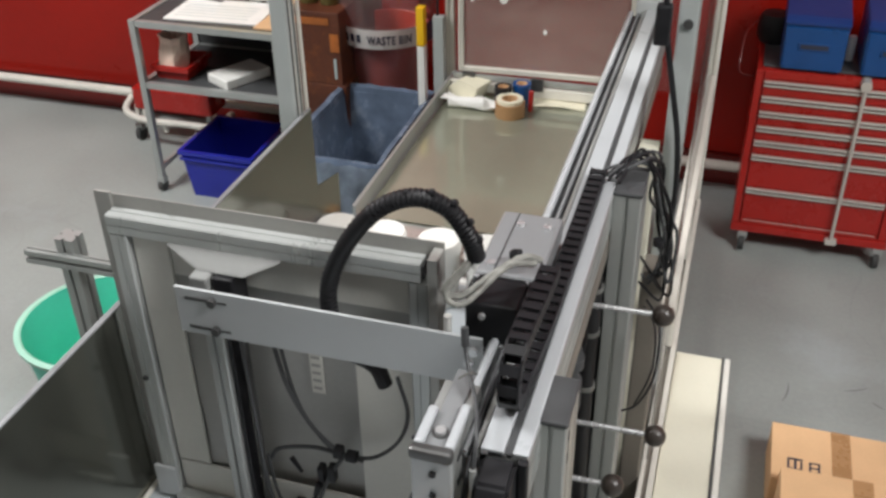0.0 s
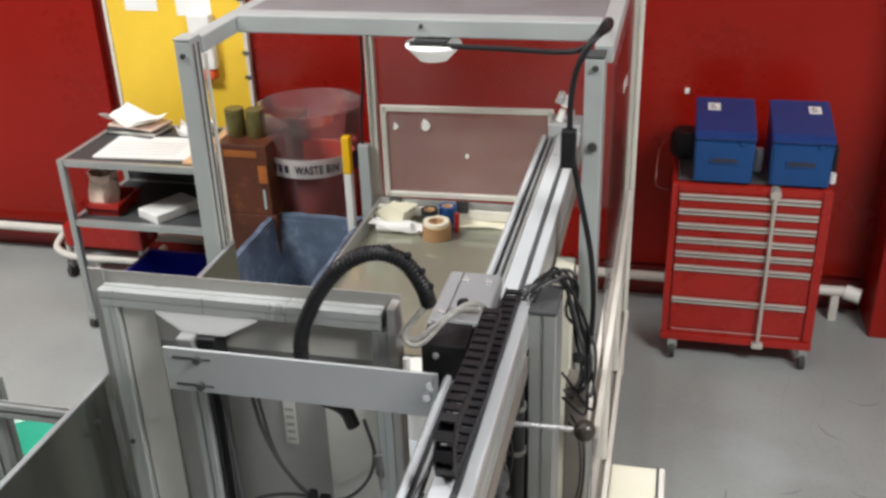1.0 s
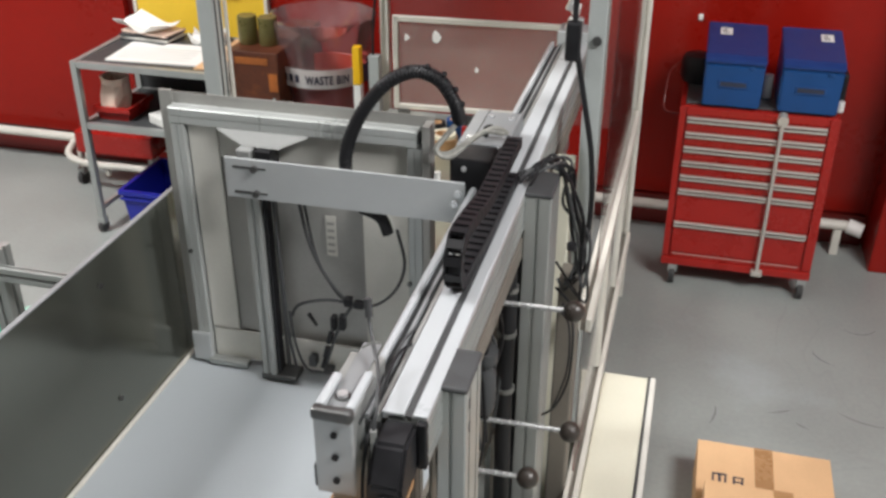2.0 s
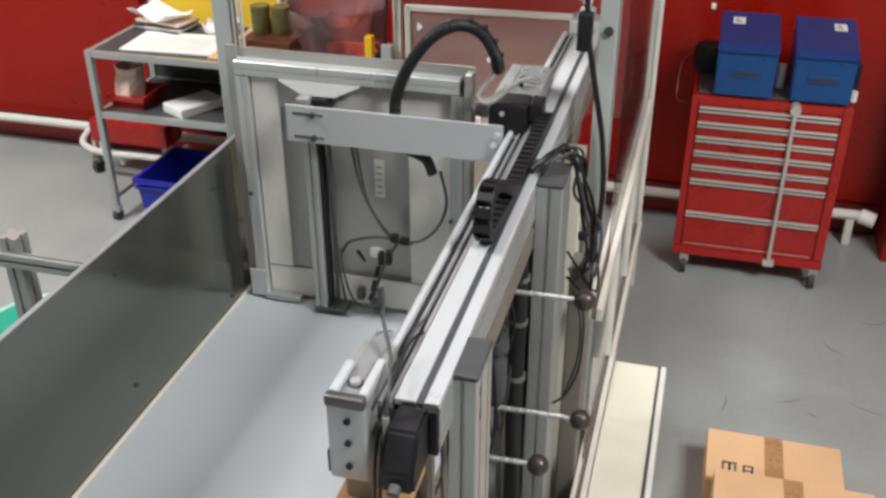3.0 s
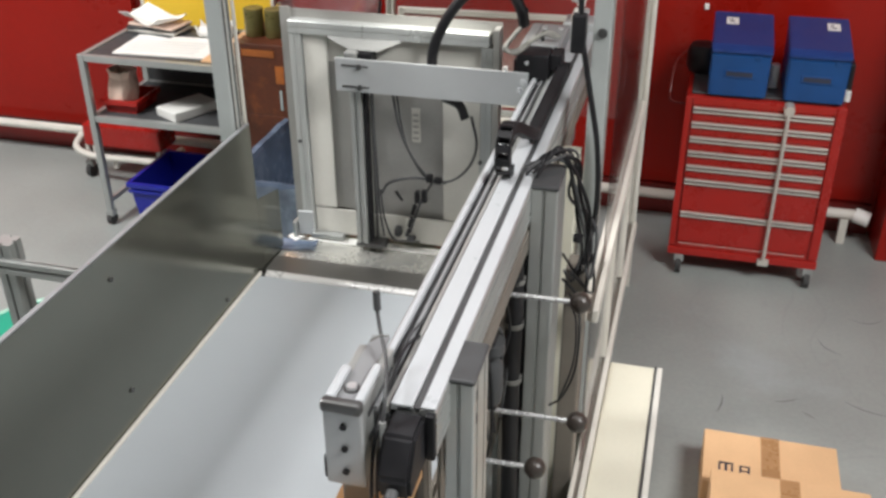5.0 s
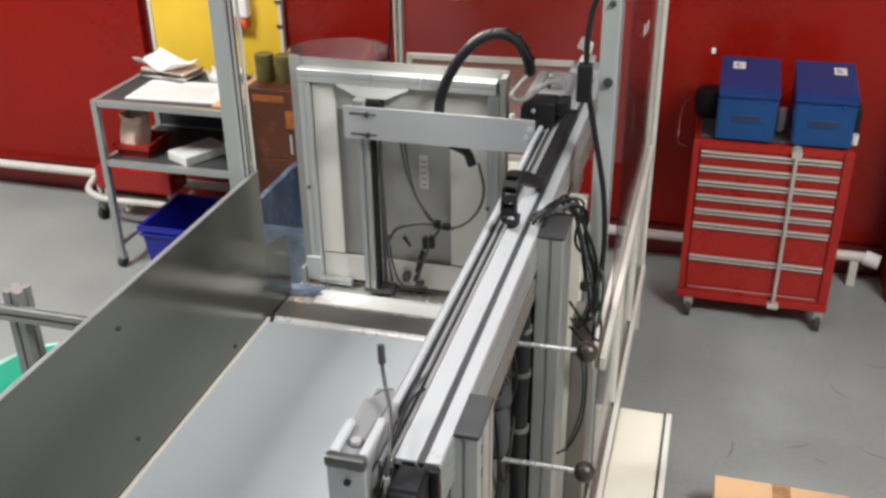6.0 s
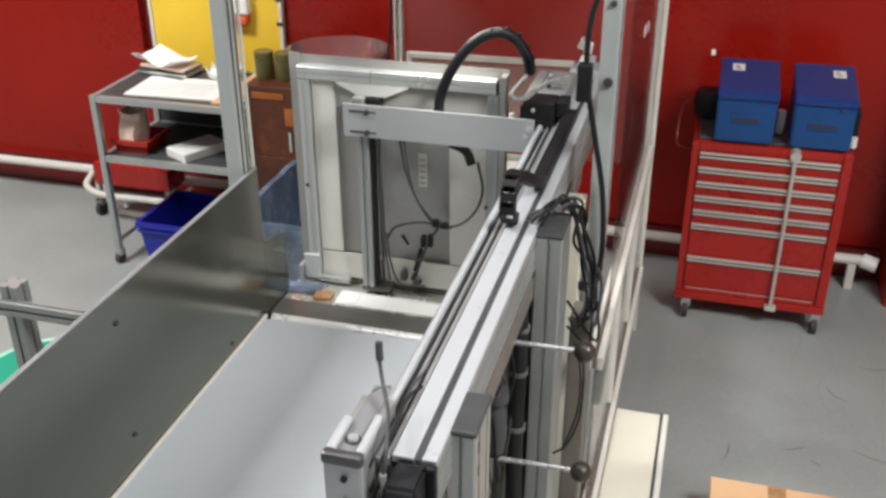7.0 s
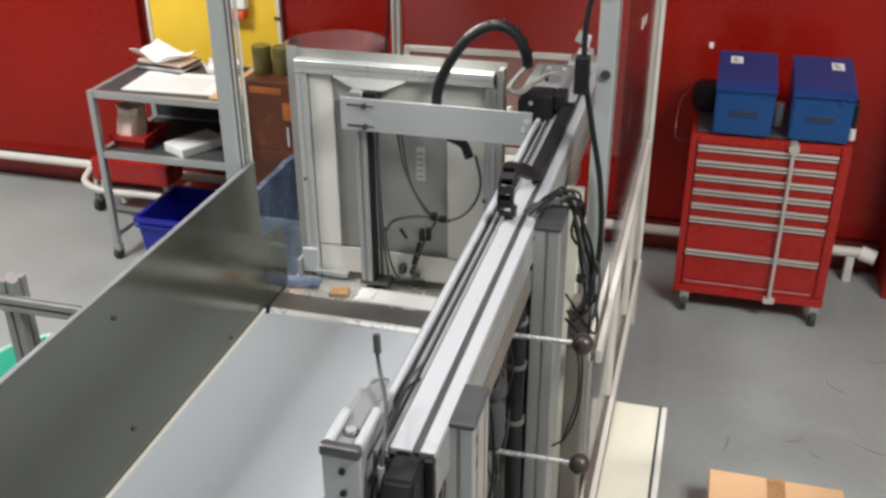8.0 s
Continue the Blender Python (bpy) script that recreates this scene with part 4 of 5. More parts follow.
def work_lamp():
    t = thing("work_lamp", (-0.695, 2.66, 1.712), "small white work lamp under the cage beam", "lamp")
    part("plate", box(-0.045, 0.045, -0.04, 0.04, -0.012, 0.0, bev=0.003), M_CAP, t)
    part("shade", lathe([(0.0, -0.014), (0.075, -0.016), (0.078, -0.022), (0.04, -0.062), (0.0, -0.07)], 28), M_WORKGLOW, t, "white lit shade", True)
    d = bpy.data.lights.new("work_light", "AREA")
    d.shape, d.size, d.energy, d.color = "DISK", 0.14, 1.9, (1.0, 0.97, 0.88)
    l = new("work_light", d)
    l.matrix_world = pose(-0.695, 2.66, 1.635, 12, 0, 0)


def cage_cable():
    t = thing("power_cable", (-0.28, 2.34, 1.76), "black cable looped over the cage beam and down the post", "cable")
    o = Vector(t.location)
    pts = [(-0.75, 2.618, 1.70), (-0.5, 2.615, 1.695), (-0.30, 2.60, 1.70), (-0.225, 2.50, 1.80), (-0.212, 2.42, 1.805), (-0.245, 2.345, 1.79), (-0.28, 2.34, 1.715), (-0.29, 2.338, 1.61), (-0.28, 2.338, 1.51),
           (-0.255, 2.338, 1.385), (-0.228, 2.338, 1.25), (-0.217, 2.338, 1.12), (-0.220, 2.338, 1.02), (-0.235, 2.33, 0.93)]
    part("cord", tube([Vector(p) - o for p in pts], 0.0075, 10), M_BLACK, t, "", True)
    part("junction_box", box(-0.309, -0.273, 2.32, 2.353, 1.485, 1.58, bev=0.005, at=o), M_BLACK, t, "black in-line box")


def cable_bundle():
    t = thing("cable_bundle", (-0.25, 2.06, 0.85), "tangled black and grey cables hanging behind the post", "cables")
    o = Vector(t.location)
    random.seed(5)
    for k in range(9):
        j = [random.uniform(-1, 1) for _ in range(12)]
        pts = [(-0.335 + 0.02 * j[0], 1.97 + 0.03 * j[1], 1.327), (-0.30 + 0.02 * j[2], 2.02 + 0.03 * j[3], 1.345 + 0.012 * j[0]), (-0.250 + 0.012 * j[4], 2.05 + 0.03 * j[5], 1.31 + 0.02 * j[8]),
               (-0.232 + 0.03 * j[6], 2.09 + 0.03 * j[7], 1.20 + 0.03 * j[2]), (-0.225 + 0.035 * j[8], 2.10 + 0.03 * j[9], 1.09 + 0.05 * j[10]),
               (-0.222 + 0.03 * j[3], 2.10 + 0.03 * j[11], 0.98 + 0.05 * j[1]), (-0.245 + 0.03 * j[5], 2.09 + 0.03 * j[7], 1.05 + 0.07 * j[9])]
        part("cable", tube([Vector(p) - o for p in pts], random.choice((0.0035, 0.004, 0.003)), 6), random.choice((M_BLACK, M_CAP, M_CAP, M_BLACK)), t, "", True)
    part("cable", tube([Vector(p) - o for p in ((-0.235, 2.0, 1.0), (-0.20, 1.9, 1.02), (-0.19, 1.86, 0.98), (-0.195, 1.86, 0.88), (-0.225, 1.9, 0.77), (-0.26, 1.95, 0.70))], 0.003, 6), M_BLACK, t, "", True)
    part("cable", tube([Vector(p) - o for p in ((-0.24, 2.0, 0.98), (-0.205, 1.9, 1.0), (-0.20, 1.87, 0.9), (-0.235, 1.92, 0.74))], 0.0025, 6), M_BLACK, t, "", True)
    part("tie", rod(Vector((-0.228, 2.05, 1.12)) - o, Vector((-0.228, 2.05, 1.135)) - o, 0.012), M_BLACK, t)


def sensor_lead():
    t = thing("sensor_lead", (-0.455, 1.30, 1.10), "thin grey sensor lead standing beside the end block", "cable")
    o = Vector(t.location)
    part("lead", tube([Vector(p) - o for p in ((-0.398, 1.087, 1.30), (-0.399, 1.11, 1.34), (-0.418, 1.175, 1.352), (-0.440, 1.22, 1.366), (-0.450, 1.238, 1.385), (-0.454, 1.245, 1.40))], 0.0032, 8), M_CAP, t, "", True)
    part("stem", rod(Vector((-0.397, 1.085, 1.0)) - o, Vector((-0.398, 1.087, 1.305)) - o, 0.0055, seg=10), M_ALU, t, "thin metal stem")
    part("cable_tie", tube([Vector(p) - o for p in ((-0.455, 1.21, 1.36), (-0.441, 1.217, 1.368), (-0.428, 1.222, 1.366))], 0.0018, 6), M_GREYCABLE, t)
    part("tip", rod(Vector((-0.453, 1.244, 1.398)) - o, Vector((-0.456, 1.25, 1.428)) - o, 0.0065, 0.006, 10), M_CAP, t, "dark sensor tip")


def cream_box():
    t = thing("control_box", (-0.08, 2.3, 0.0), "cream powder-coated low cabinet beside the guard", "cabinet")
    o = t.location
    part("body", box(-0.163, -0.012, 1.1, 2.735, 0.02, 0.298, bev=0.004, at=o), M_CREAM, t)
    part("trim", box(-0.018, -0.0115, 1.1, 2.733, 0.299, 0.303, at=o), M_CAP, t)
    part("side_rail", box(-0.0105, 0.008, 1.1, 2.73, 0.02, 0.306, bev=0.004, at=o), M_OFFWHITE, t, "white side rail")
    part("side_panel", box(-0.205, -0.1635, 1.1, 2.735, 0.02, 0.277, bev=0.004, at=o), M_CREAM, t)
    part("plinth", box(-0.15, -0.03, 1.15, 2.7, 0.0, 0.0195, at=o), M_CAP, t)


cage()
light_curtain()
flap()
work_lamp()
cage_cable()
cable_bundle()
sensor_lead()
cream_box()


# ---- tool chest and boxes on it ----
def tool_chest():
    t = thing("tool_chest", (0.29, 4.1, 0.0), "red roller tool chest with seven drawers and bright trim", "tool chest")
    o = t.location
    x0, x1, y0, y1 = -0.028, 0.590, 3.9, 4.28
    da, db = 0.004, 0.546
    part("body", box(x0, x1, y0 + 0.012, y1, 0.098, 0.822, bev=0.006, at=o), M_CHEST, t)
    part("base_rail", box(x0 - 0.003, x1 + 0.003, y0 - 0.004, y0 + 0.011, 0.092, 0.130, bev=0.005, at=o), M_CHEST, t)
    part("side_stile", box(x0 - 0.001, da - 0.006, y0, y0 + 0.0115, 0.133, 0.820, bev=0.004, at=o), M_CHEST, t)
    part("side_stile", box(db + 0.006, x1 + 0.001, y0, y0 + 0.0115, 0.133, 0.820, bev=0.004, at=o), M_CHEST, t)
    for z, low in ((0.786, 0.724), (0.721, 0.660), (0.657, 0.596), (0.593, 0.532), (0.529, 0.468), (0.465, 0.314), (0.311, 0.160)):
        d = part("drawer", box(da, db, y0 - 0.002, y0 + 0.0115, low, z, bev=0.003, at=o), M_CHEST, t)
        part("handle_trim", box(da, db, y0 - 0.018, y0 - 0.0025, z - 0.012, z - 0.002, bev=0.003, at=o), M_HANDLE, d, "bright full-width drawer pull")
        part("handle_trim", box(da, db, y0 - 0.015, y0 - 0.0025, z - 0.028, z - 0.020, bev=0.003, at=o), M_HANDLE, d, "bright full-width drawer pull")
        part("pull_groove", box(da + 0.003, db - 0.003, y0 - 0.009, y0 - 0.0025, z - 0.0168, z - 0.0122, at=o), M_DARKRED, d)
    part("top_rail", box(da - 0.004, db + 0.004, y0, y0 + 0.0115, 0.789, 0.820, bev=0.003, at=o), M_CHEST, t)
    k = part("kick_panel", box(da + 0.002, db - 0.002, y0 - 0.001, y0 + 0.0115, 0.133, 0.157, bev=0.002, at=o), M_CHEST, t)
    # bright line laid along the kick panel's groove
    part("groove", box(da + 0.01, db - 0.01, y0 - 0.0025, y0 - 0.0012, 0.149, 0.152, at=o), M_HANDLE, k, "thin bright groove line")
    lk = part("locking_bar", rod(Vector((0.372, y0 - 0.026, 0.115)) - o, Vector((0.372, y0 - 0.026, 0.812)) - o, 0.008), M_HANDLE, t, "vertical steel locking bar", True)
    part("lock", rod(Vector((0.372, y0 - 0.034, 0.806)) - o, Vector((0.372, y0 + 0.012, 0.810)) - o, 0.021, 0.021, 20), M_HANDLE, lk, "round steel lock", True)
    part("lock", box(0.348, 0.396, y0 - 0.036, y0 - 0.0045, 0.098, 0.124, bev=0.006, at=o), M_HANDLE, lk)
    part("top_mat", box(x0 + 0.02, x1 - 0.02, y0 + 0.03, y1 - 0.02, 0.8235, 0.833, bev=0.003, at=o), M_CAP, t)
    part("side_handle", tube([Vector(p) - o for p in ((x0, 3.98, 0.76), (x0 - 0.06, 3.98, 0.77), (x0 - 0.068, 4.0, 0.82), (x0 - 0.06, 4.08, 0.90), (x0 - 0.02, 4.16, 0.93))], 0.004), M_DARKRED, t, "", True)
    for x in (0.022, 0.562):
        for y in (y0 + 0.012, y1 - 0.05):
            caster(t, x - o[0], y - o[1], 0.039)


def blue_box(x, tag_x):
    t = thing("blue_storage_box", (x, 4.05, 0.834), "blue plastic parts box with a slot handle on the tool chest", "storage box", "blue boxes on the tool chest")
    bm = prism([(-0.15, 0.0), (0.17, 0.0), (0.17, 0.232), (-0.12, 0.187), (-0.15, 0.175)], "x", -0.114, 0.114)
    for vv in bm.verts:
        vv.co.x *= 1.0 - 0.10 * (0.2 - vv.co.z) * (vv.co.z < 0.05)
    bmesh.ops.bevel(bm, geom=bm.edges[:], offset=0.007, segments=2, affect="EDGES")
    part("box_body", bm, M_BLUE, t)
    lid_bm = prism([(-0.154, 0.178), (-0.124, 0.190), (0.174, 0.236), (0.174, 0.253), (-0.122, 0.207), (-0.154, 0.190)], "x", -0.117, 0.117)
    bmesh.ops.bevel(lid_bm, geom=lid_bm.edges[:], offset=0.004, segments=2, affect="EDGES")
    lid = part("lid", lid_bm, M_BLUELID, t, "darker blue lid")
    part("latch", box(0.055, 0.075, -0.158, -0.1505, 0.160, 0.176, bev=0.003), M_BLUE, lid)
    rim = part("slot_rim", box(-0.058, 0.058, -0.155, -0.1502, 0.080, 0.112, bev=0.002), M_BLUE, t)
    part("slot", box(-0.05, 0.05, -0.1565, -0.1552, 0.088, 0.106), M_INK, rim, "dark slot handle")
    tag = part("tag", box(tag_x - 0.024, tag_x + 0.024, 0.055, 0.115, 0.0, 0.0015), M_PAPER, lid, "small white paper tag")
    for vv in tag.data.vertices:
        vv.co.z += 0.207 + (vv.co.y + 0.122) * 0.1554 + 0.001
    for k in range(3):
        bar = part("print_bar", box(tag_x - 0.015, tag_x + 0.012 - 0.006 * k, 0.068 + 0.014 * k, 0.073 + 0.014 * k, 0.0, 0.0006), M_INK, tag)
        for vv in bar.data.vertices:
            vv.co.z += 0.207 + (vv.co.y + 0.122) * 0.1554 + 0.003
    return t


def chest_clutter():
    t = thing("round_black_case", (0.02, 4.2, 0.834), "round black case lying on the tool chest", "case")
    bm = lathe([(0.0, 0.0), (0.055, 0.0), (0.068, 0.025), (0.068, 0.09), (0.055, 0.115), (0.0, 0.12)], 28)
    part("shell", bm, M_BLACK, t, "", True)
    s = part("white_spray_can", rod((0.307, 4.06, 0.834), (0.307, 4.06, 0.93), 0.018), M_WHITE)
    tagged(s, "small white can between the blue boxes", "can")
    b = part("black_bag", box(0.575, 0.60, 3.98, 4.2, 0.834, 0.98, bev=0.01), M_BLACK)
    tagged(b, "narrow black case beside the blue box", "case")
    c = part("bottle_cap", rod((0.585, 3.965, 0.834), (0.585, 3.965, 0.875), 0.014), M_WHITE)
    tagged(c, "small white cap beside the blue box", "cap")
    w = part("wall_switch", box(0.0, 0.02, 4.47, 4.4845, 1.02, 1.045, bev=0.003), M_WHITE)
    tagged(w, "small white knob on the red wall", "switch")


tool_chest()
blue_box(0.163, -0.045)
blue_box(0.455, 0.055)
chest_clutter()


# ---- trolley corner ----
def trolley():
    t = thing("steel_trolley", (-2.32, 3.95, 0.0), "steel tube trolley with dark shelves beside the cage", "trolley")
    o = t.location
    x0, x1, y0, y1 = -2.665, -1.98, 3.70, 4.20
    for x in (x0, x1):
        for y in (y0, y1):
            part("leg", box(x - 0.015, x + 0.015, y - 0.015, y + 0.015, 0.07, 0.855, bev=0.003, at=o), M_ALU, t)
            caster(t, x - o[0], y - o[1], 0.03)
    for z, m in ((0.835, M_CAP), (0.545, M_CAP)):
        part("shelf", box(x0 + 0.016, x1 - 0.016, y0 + 0.016, y1 - 0.016, z, z + 0.012, at=o), m, t, "dark shelf board")
        for y in (y0, y1):
            part("rail", box(x0 + 0.016, x1 - 0.016, y - 0.013, y + 0.013, z - 0.012, z + 0.018, bev=0.002, at=o), M_ALU, t)
        for x in (x0, x1):
            part("rail", box(x - 0.013, x + 0.013, y0 + 0.016, y1 - 0.016, z - 0.012, z + 0.018, bev=0.002, at=o), M_ALU, t)
    part("back_sheet", box(x0 + 0.016, x1 - 0.016, y1 - 0.004, y1 - 0.001, 0.56, 0.82, at=o), M_CAP, t)
    part("low_rail", box(x0 - 0.01, x0 + 0.01, y0 + 0.016, y1 - 0.016, 0.11, 0.13, at=o), M_ALU, t)


def paper(name, x, y, z, w, d, rz, label, m, thick=0.003, curl=0.0, seed=0):
    """A sheet or thin stack; curl lifts its edges unevenly."""
    bm = bmesh.new()
    nx, ny = 10, 6
    top, low = [], []
    for i in range(nx + 1):
        for j in range(ny + 1):
            u, q = i / nx - 0.5, j / ny - 0.5
            lift = curl * max(0.0, noise.noise((u * 2.2 + seed, q * 2.2, seed * 1.7)) + 1.6 * (u * u + q * q))
            skew = 0.03 * noise.noise((q * 3, seed, 1.0)) if curl else 0.0
            top.append(bm.verts.new((u * w + skew * w, q * d, lift + thick)))
            low.append(bm.verts.new((u * w + skew * w, q * d, lift)))
    k = ny + 1
    for i in range(nx):
        for j in range(ny):
            a = i * k + j
            bm.faces.new((top[a], top[a + k], top[a + k + 1], top[a + 1]))
            bm.faces.new((low[a], low[a + 1], low[a + k + 1], low[a + k]))
    rim = [i * k for i in range(nx + 1)] + [nx * k + j for j in range(1, k)] + [i * k + ny for i in range(nx - 1, -1, -1)] + [j for j in range(ny - 1, 0, -1)]
    for a, b in zip(rim, rim[1:] + rim[:1]):
        bm.faces.new((top[b], top[a], low[a], low[b]))
    bmesh.ops.recalc_face_normals(bm, faces=bm.faces)
    t = part(name, bm, m)
    t.matrix_world = pose(x, y, z, 0, 0, rz)
    return tagged(t, label, "paper")


def trolley_things():
    p = paper("paper_sheet", -2.33, 3.90, 0.848, 0.44, 0.27, 3, "white printed sheets on the trolley top", M_PAPER, 0.006)
    for k in range(5):
        part("print_bar", box(-0.19, 0.16, -0.09 + 0.035 * k, -0.084 + 0.035 * k, 0.0062, 0.0066), M_PRINT, p)
    for k in range(4):
        paper("folder", -2.50 + 0.006 * (k % 2), 4.10 + 0.004 * k, 0.848 + 0.012 * k, 0.26, 0.15, -12 + 5 * (k % 3), "thin dark-edged folder in a stack on the trolley", (M_CAP, M_OFFWHITE, M_CAP, M_PINK)[k], 0.010)
    paper("paper_sheet", -2.52, 4.10, 0.898, 0.27, 0.18, -20, "crumpled white sheets on a stack of folders", M_PAPER, 0.004, 0.05, 3)
    paper("paper_sheet", -2.20, 4.10, 0.8485, 0.16, 0.12, 15, "folded white sheet on the trolley top", M_PAPER, 0.012, 0.06, 7)
    t = thing("pink_bin", (-2.565, 3.85, 0.557), "small red parts bin holding a crumpled pinkish bag", "bin")
    part("tub", open_tub(-0.085, 0.105, -0.10, 0.12, 0.0, 0.065, 0.02, 0.004), M_CHEST, t, "low red parts bin")
    part("bag", lathe([(0.0, 0.012), (0.055, 0.012), (0.068, 0.05), (0.066, 0.10), (0.055, 0.15), (0.062, 0.185), (0.05, 0.178), (0.035, 0.13), (0.0, 0.12)], 11, at=(-0.012, 0.0, 0.0), wave=0.62), M_PINK, t, "crumpled pale pink paper bag")
    e = part("wooden_board", box(-2.10, -2.0, 3.735, 4.17, 0.8475, 0.858, bev=0.003), M_CARD)
    tagged(e, "narrow brown board on the trolley top", "board")
    s = part("white_box", box(-0.075, 0.075, -0.12, 0.12, 0, 0.045, bev=0.006), M_WHITE)
    s.matrix_world = pose(-2.26, 3.85, 0.5575, 0, 0, -28)
    tagged(s, "flat white plastic box on the trolley shelf", "box")
    b = thing("blue_tub", (-2.34, 3.86, 0.0), "deep blue open plastic tub on the floor", "tub")
    part("tub", open_tub(-0.19, 0.19, -0.20, 0.20, 0.0, 0.25, 0.035, 0.005), M_DEEPBLUE, b)
    part("rib", box(-0.185, 0.185, -0.196, -0.19, 0.20, 0.215), M_DEEPBLUE, b)
    d = thing("tube_dolly", (-2.86, 4.22, 0.0), "white tubular dolly with a red tray by the wall", "dolly")
    part("frame", tube([(-0.25, -0.02, 0.22), (-0.24, -0.10, 0.18), (-0.12, -0.14, 0.16), (0.1, -0.14, 0.16), (0.28, -0.12, 0.16), (0.32, 0.0, 0.18)], 0.018, 10), M_WHITEFRAME, d, "", True)
    part("red_tray", box(-0.18, 0.26, -0.11, 0.06, 0.20, 0.32, bev=0.01), M_CHEST, d, "red tray")
    for x in (-0.2, 0.25):
        caster(d, x, -0.06, 0.04)
        part("strut", rod((x, -0.06, 0.08), (x, -0.06, 0.2), 0.012), M_WHITEFRAME, d)
    part("strut", rod((0.0, -0.13, 0.1), (0.0, -0.13, 0.16), 0.012), M_WHITEFRAME, d)


def board():
    t = thing("notice_board", (-2.425, 4.47, 0.72), "yellow notice board with papers in an aluminium frame", "board")
    part("panel", box(-0.35, 0.35, -0.012, 0.012, 0.02, 1.2), M_YELLOW, t, "yellow panel")
    for x0, x1, z0, z1 in ((-0.37, -0.351, 0, 1.22), (0.351, 0.37, 0, 1.22), (-0.3505, 0.3505, 0, 0.0195), (-0.3505, 0.3505, 1.2005, 1.22)):
        part("frame_bar", box(x0, x1, -0.02, 0.012, z0, z1, bev=0.003), M_WHITEFRAME, t)
    for x0, x1, z0, z1 in ((-0.25, -0.08, 0.62, 0.86), (0.02, 0.2, 0.60, 0.86), (-0.27, -0.10, 0.92, 1.12)):
        part("notice", box(x0, x1, -0.0145, -0.0125, z0, z1), M_PAPER, t, "white printed notice")
    for z in (0.30, 0.42, 0.55, 0.68, 0.80):
        part("clip", box(0.34, 0.372, -0.027, -0.0205, z, z + 0.016, bev=0.002), M_CAP, t, "dark clip")
    part("dispenser", box(0.09, 0.21, -0.07, -0.0125, 0.35, 0.62, bev=0.012), M_WHITE, t, "white wall dispenser with orange base")
    part("dispenser_base", box(0.09, 0.20, -0.072, -0.0125, 0.30, 0.345, bev=0.012), M_ORANGE, t)


def carton_stack():
    t = thing("carton_stack", (-1.80, 4.0, 0.0), "brown printed cartons stacked beside the trolley", "carton")
    for z0, z1, dx in ((0.0, 0.315, 0), (0.3155, 0.63, 0.01), (0.6305, 0.95, -0.005)):
        part("carton", box(-0.13 + dx, 0.10 + dx, -0.26, 0.26, z0, z1, bev=0.004), M_BROWN, t)
    for x0, x1, z0, z1, m in ((-0.10, 0.05, 0.895, 0.925, M_ORANGEPRINT), (0.05, 0.09, 0.78, 0.86, M_ORANGEPRINT), (0.062, 0.072, 0.66, 0.75, M_PRINT), (-0.125, -0.115, 0.66, 0.93, M_TAPE)):
        part("print_patch", box(x0, x1, -0.2635, -0.2615, z0, z1), m, t)
    for x in (-1.885, -1.79):
        c = part("tin_can", lathe([(0.0, 0), (0.04, 0), (0.042, 0.004), (0.042, 0.116), (0.04, 0.12), (0.0, 0.118)], 24), M_OLIVE, smooth=True)
        c.matrix_world = pose(x, 3.86, 0.951)
        tagged(c, "olive tin can on the brown cartons", "can", "tin cans")


trolley()
trolley_things()
board()
carton_stack()


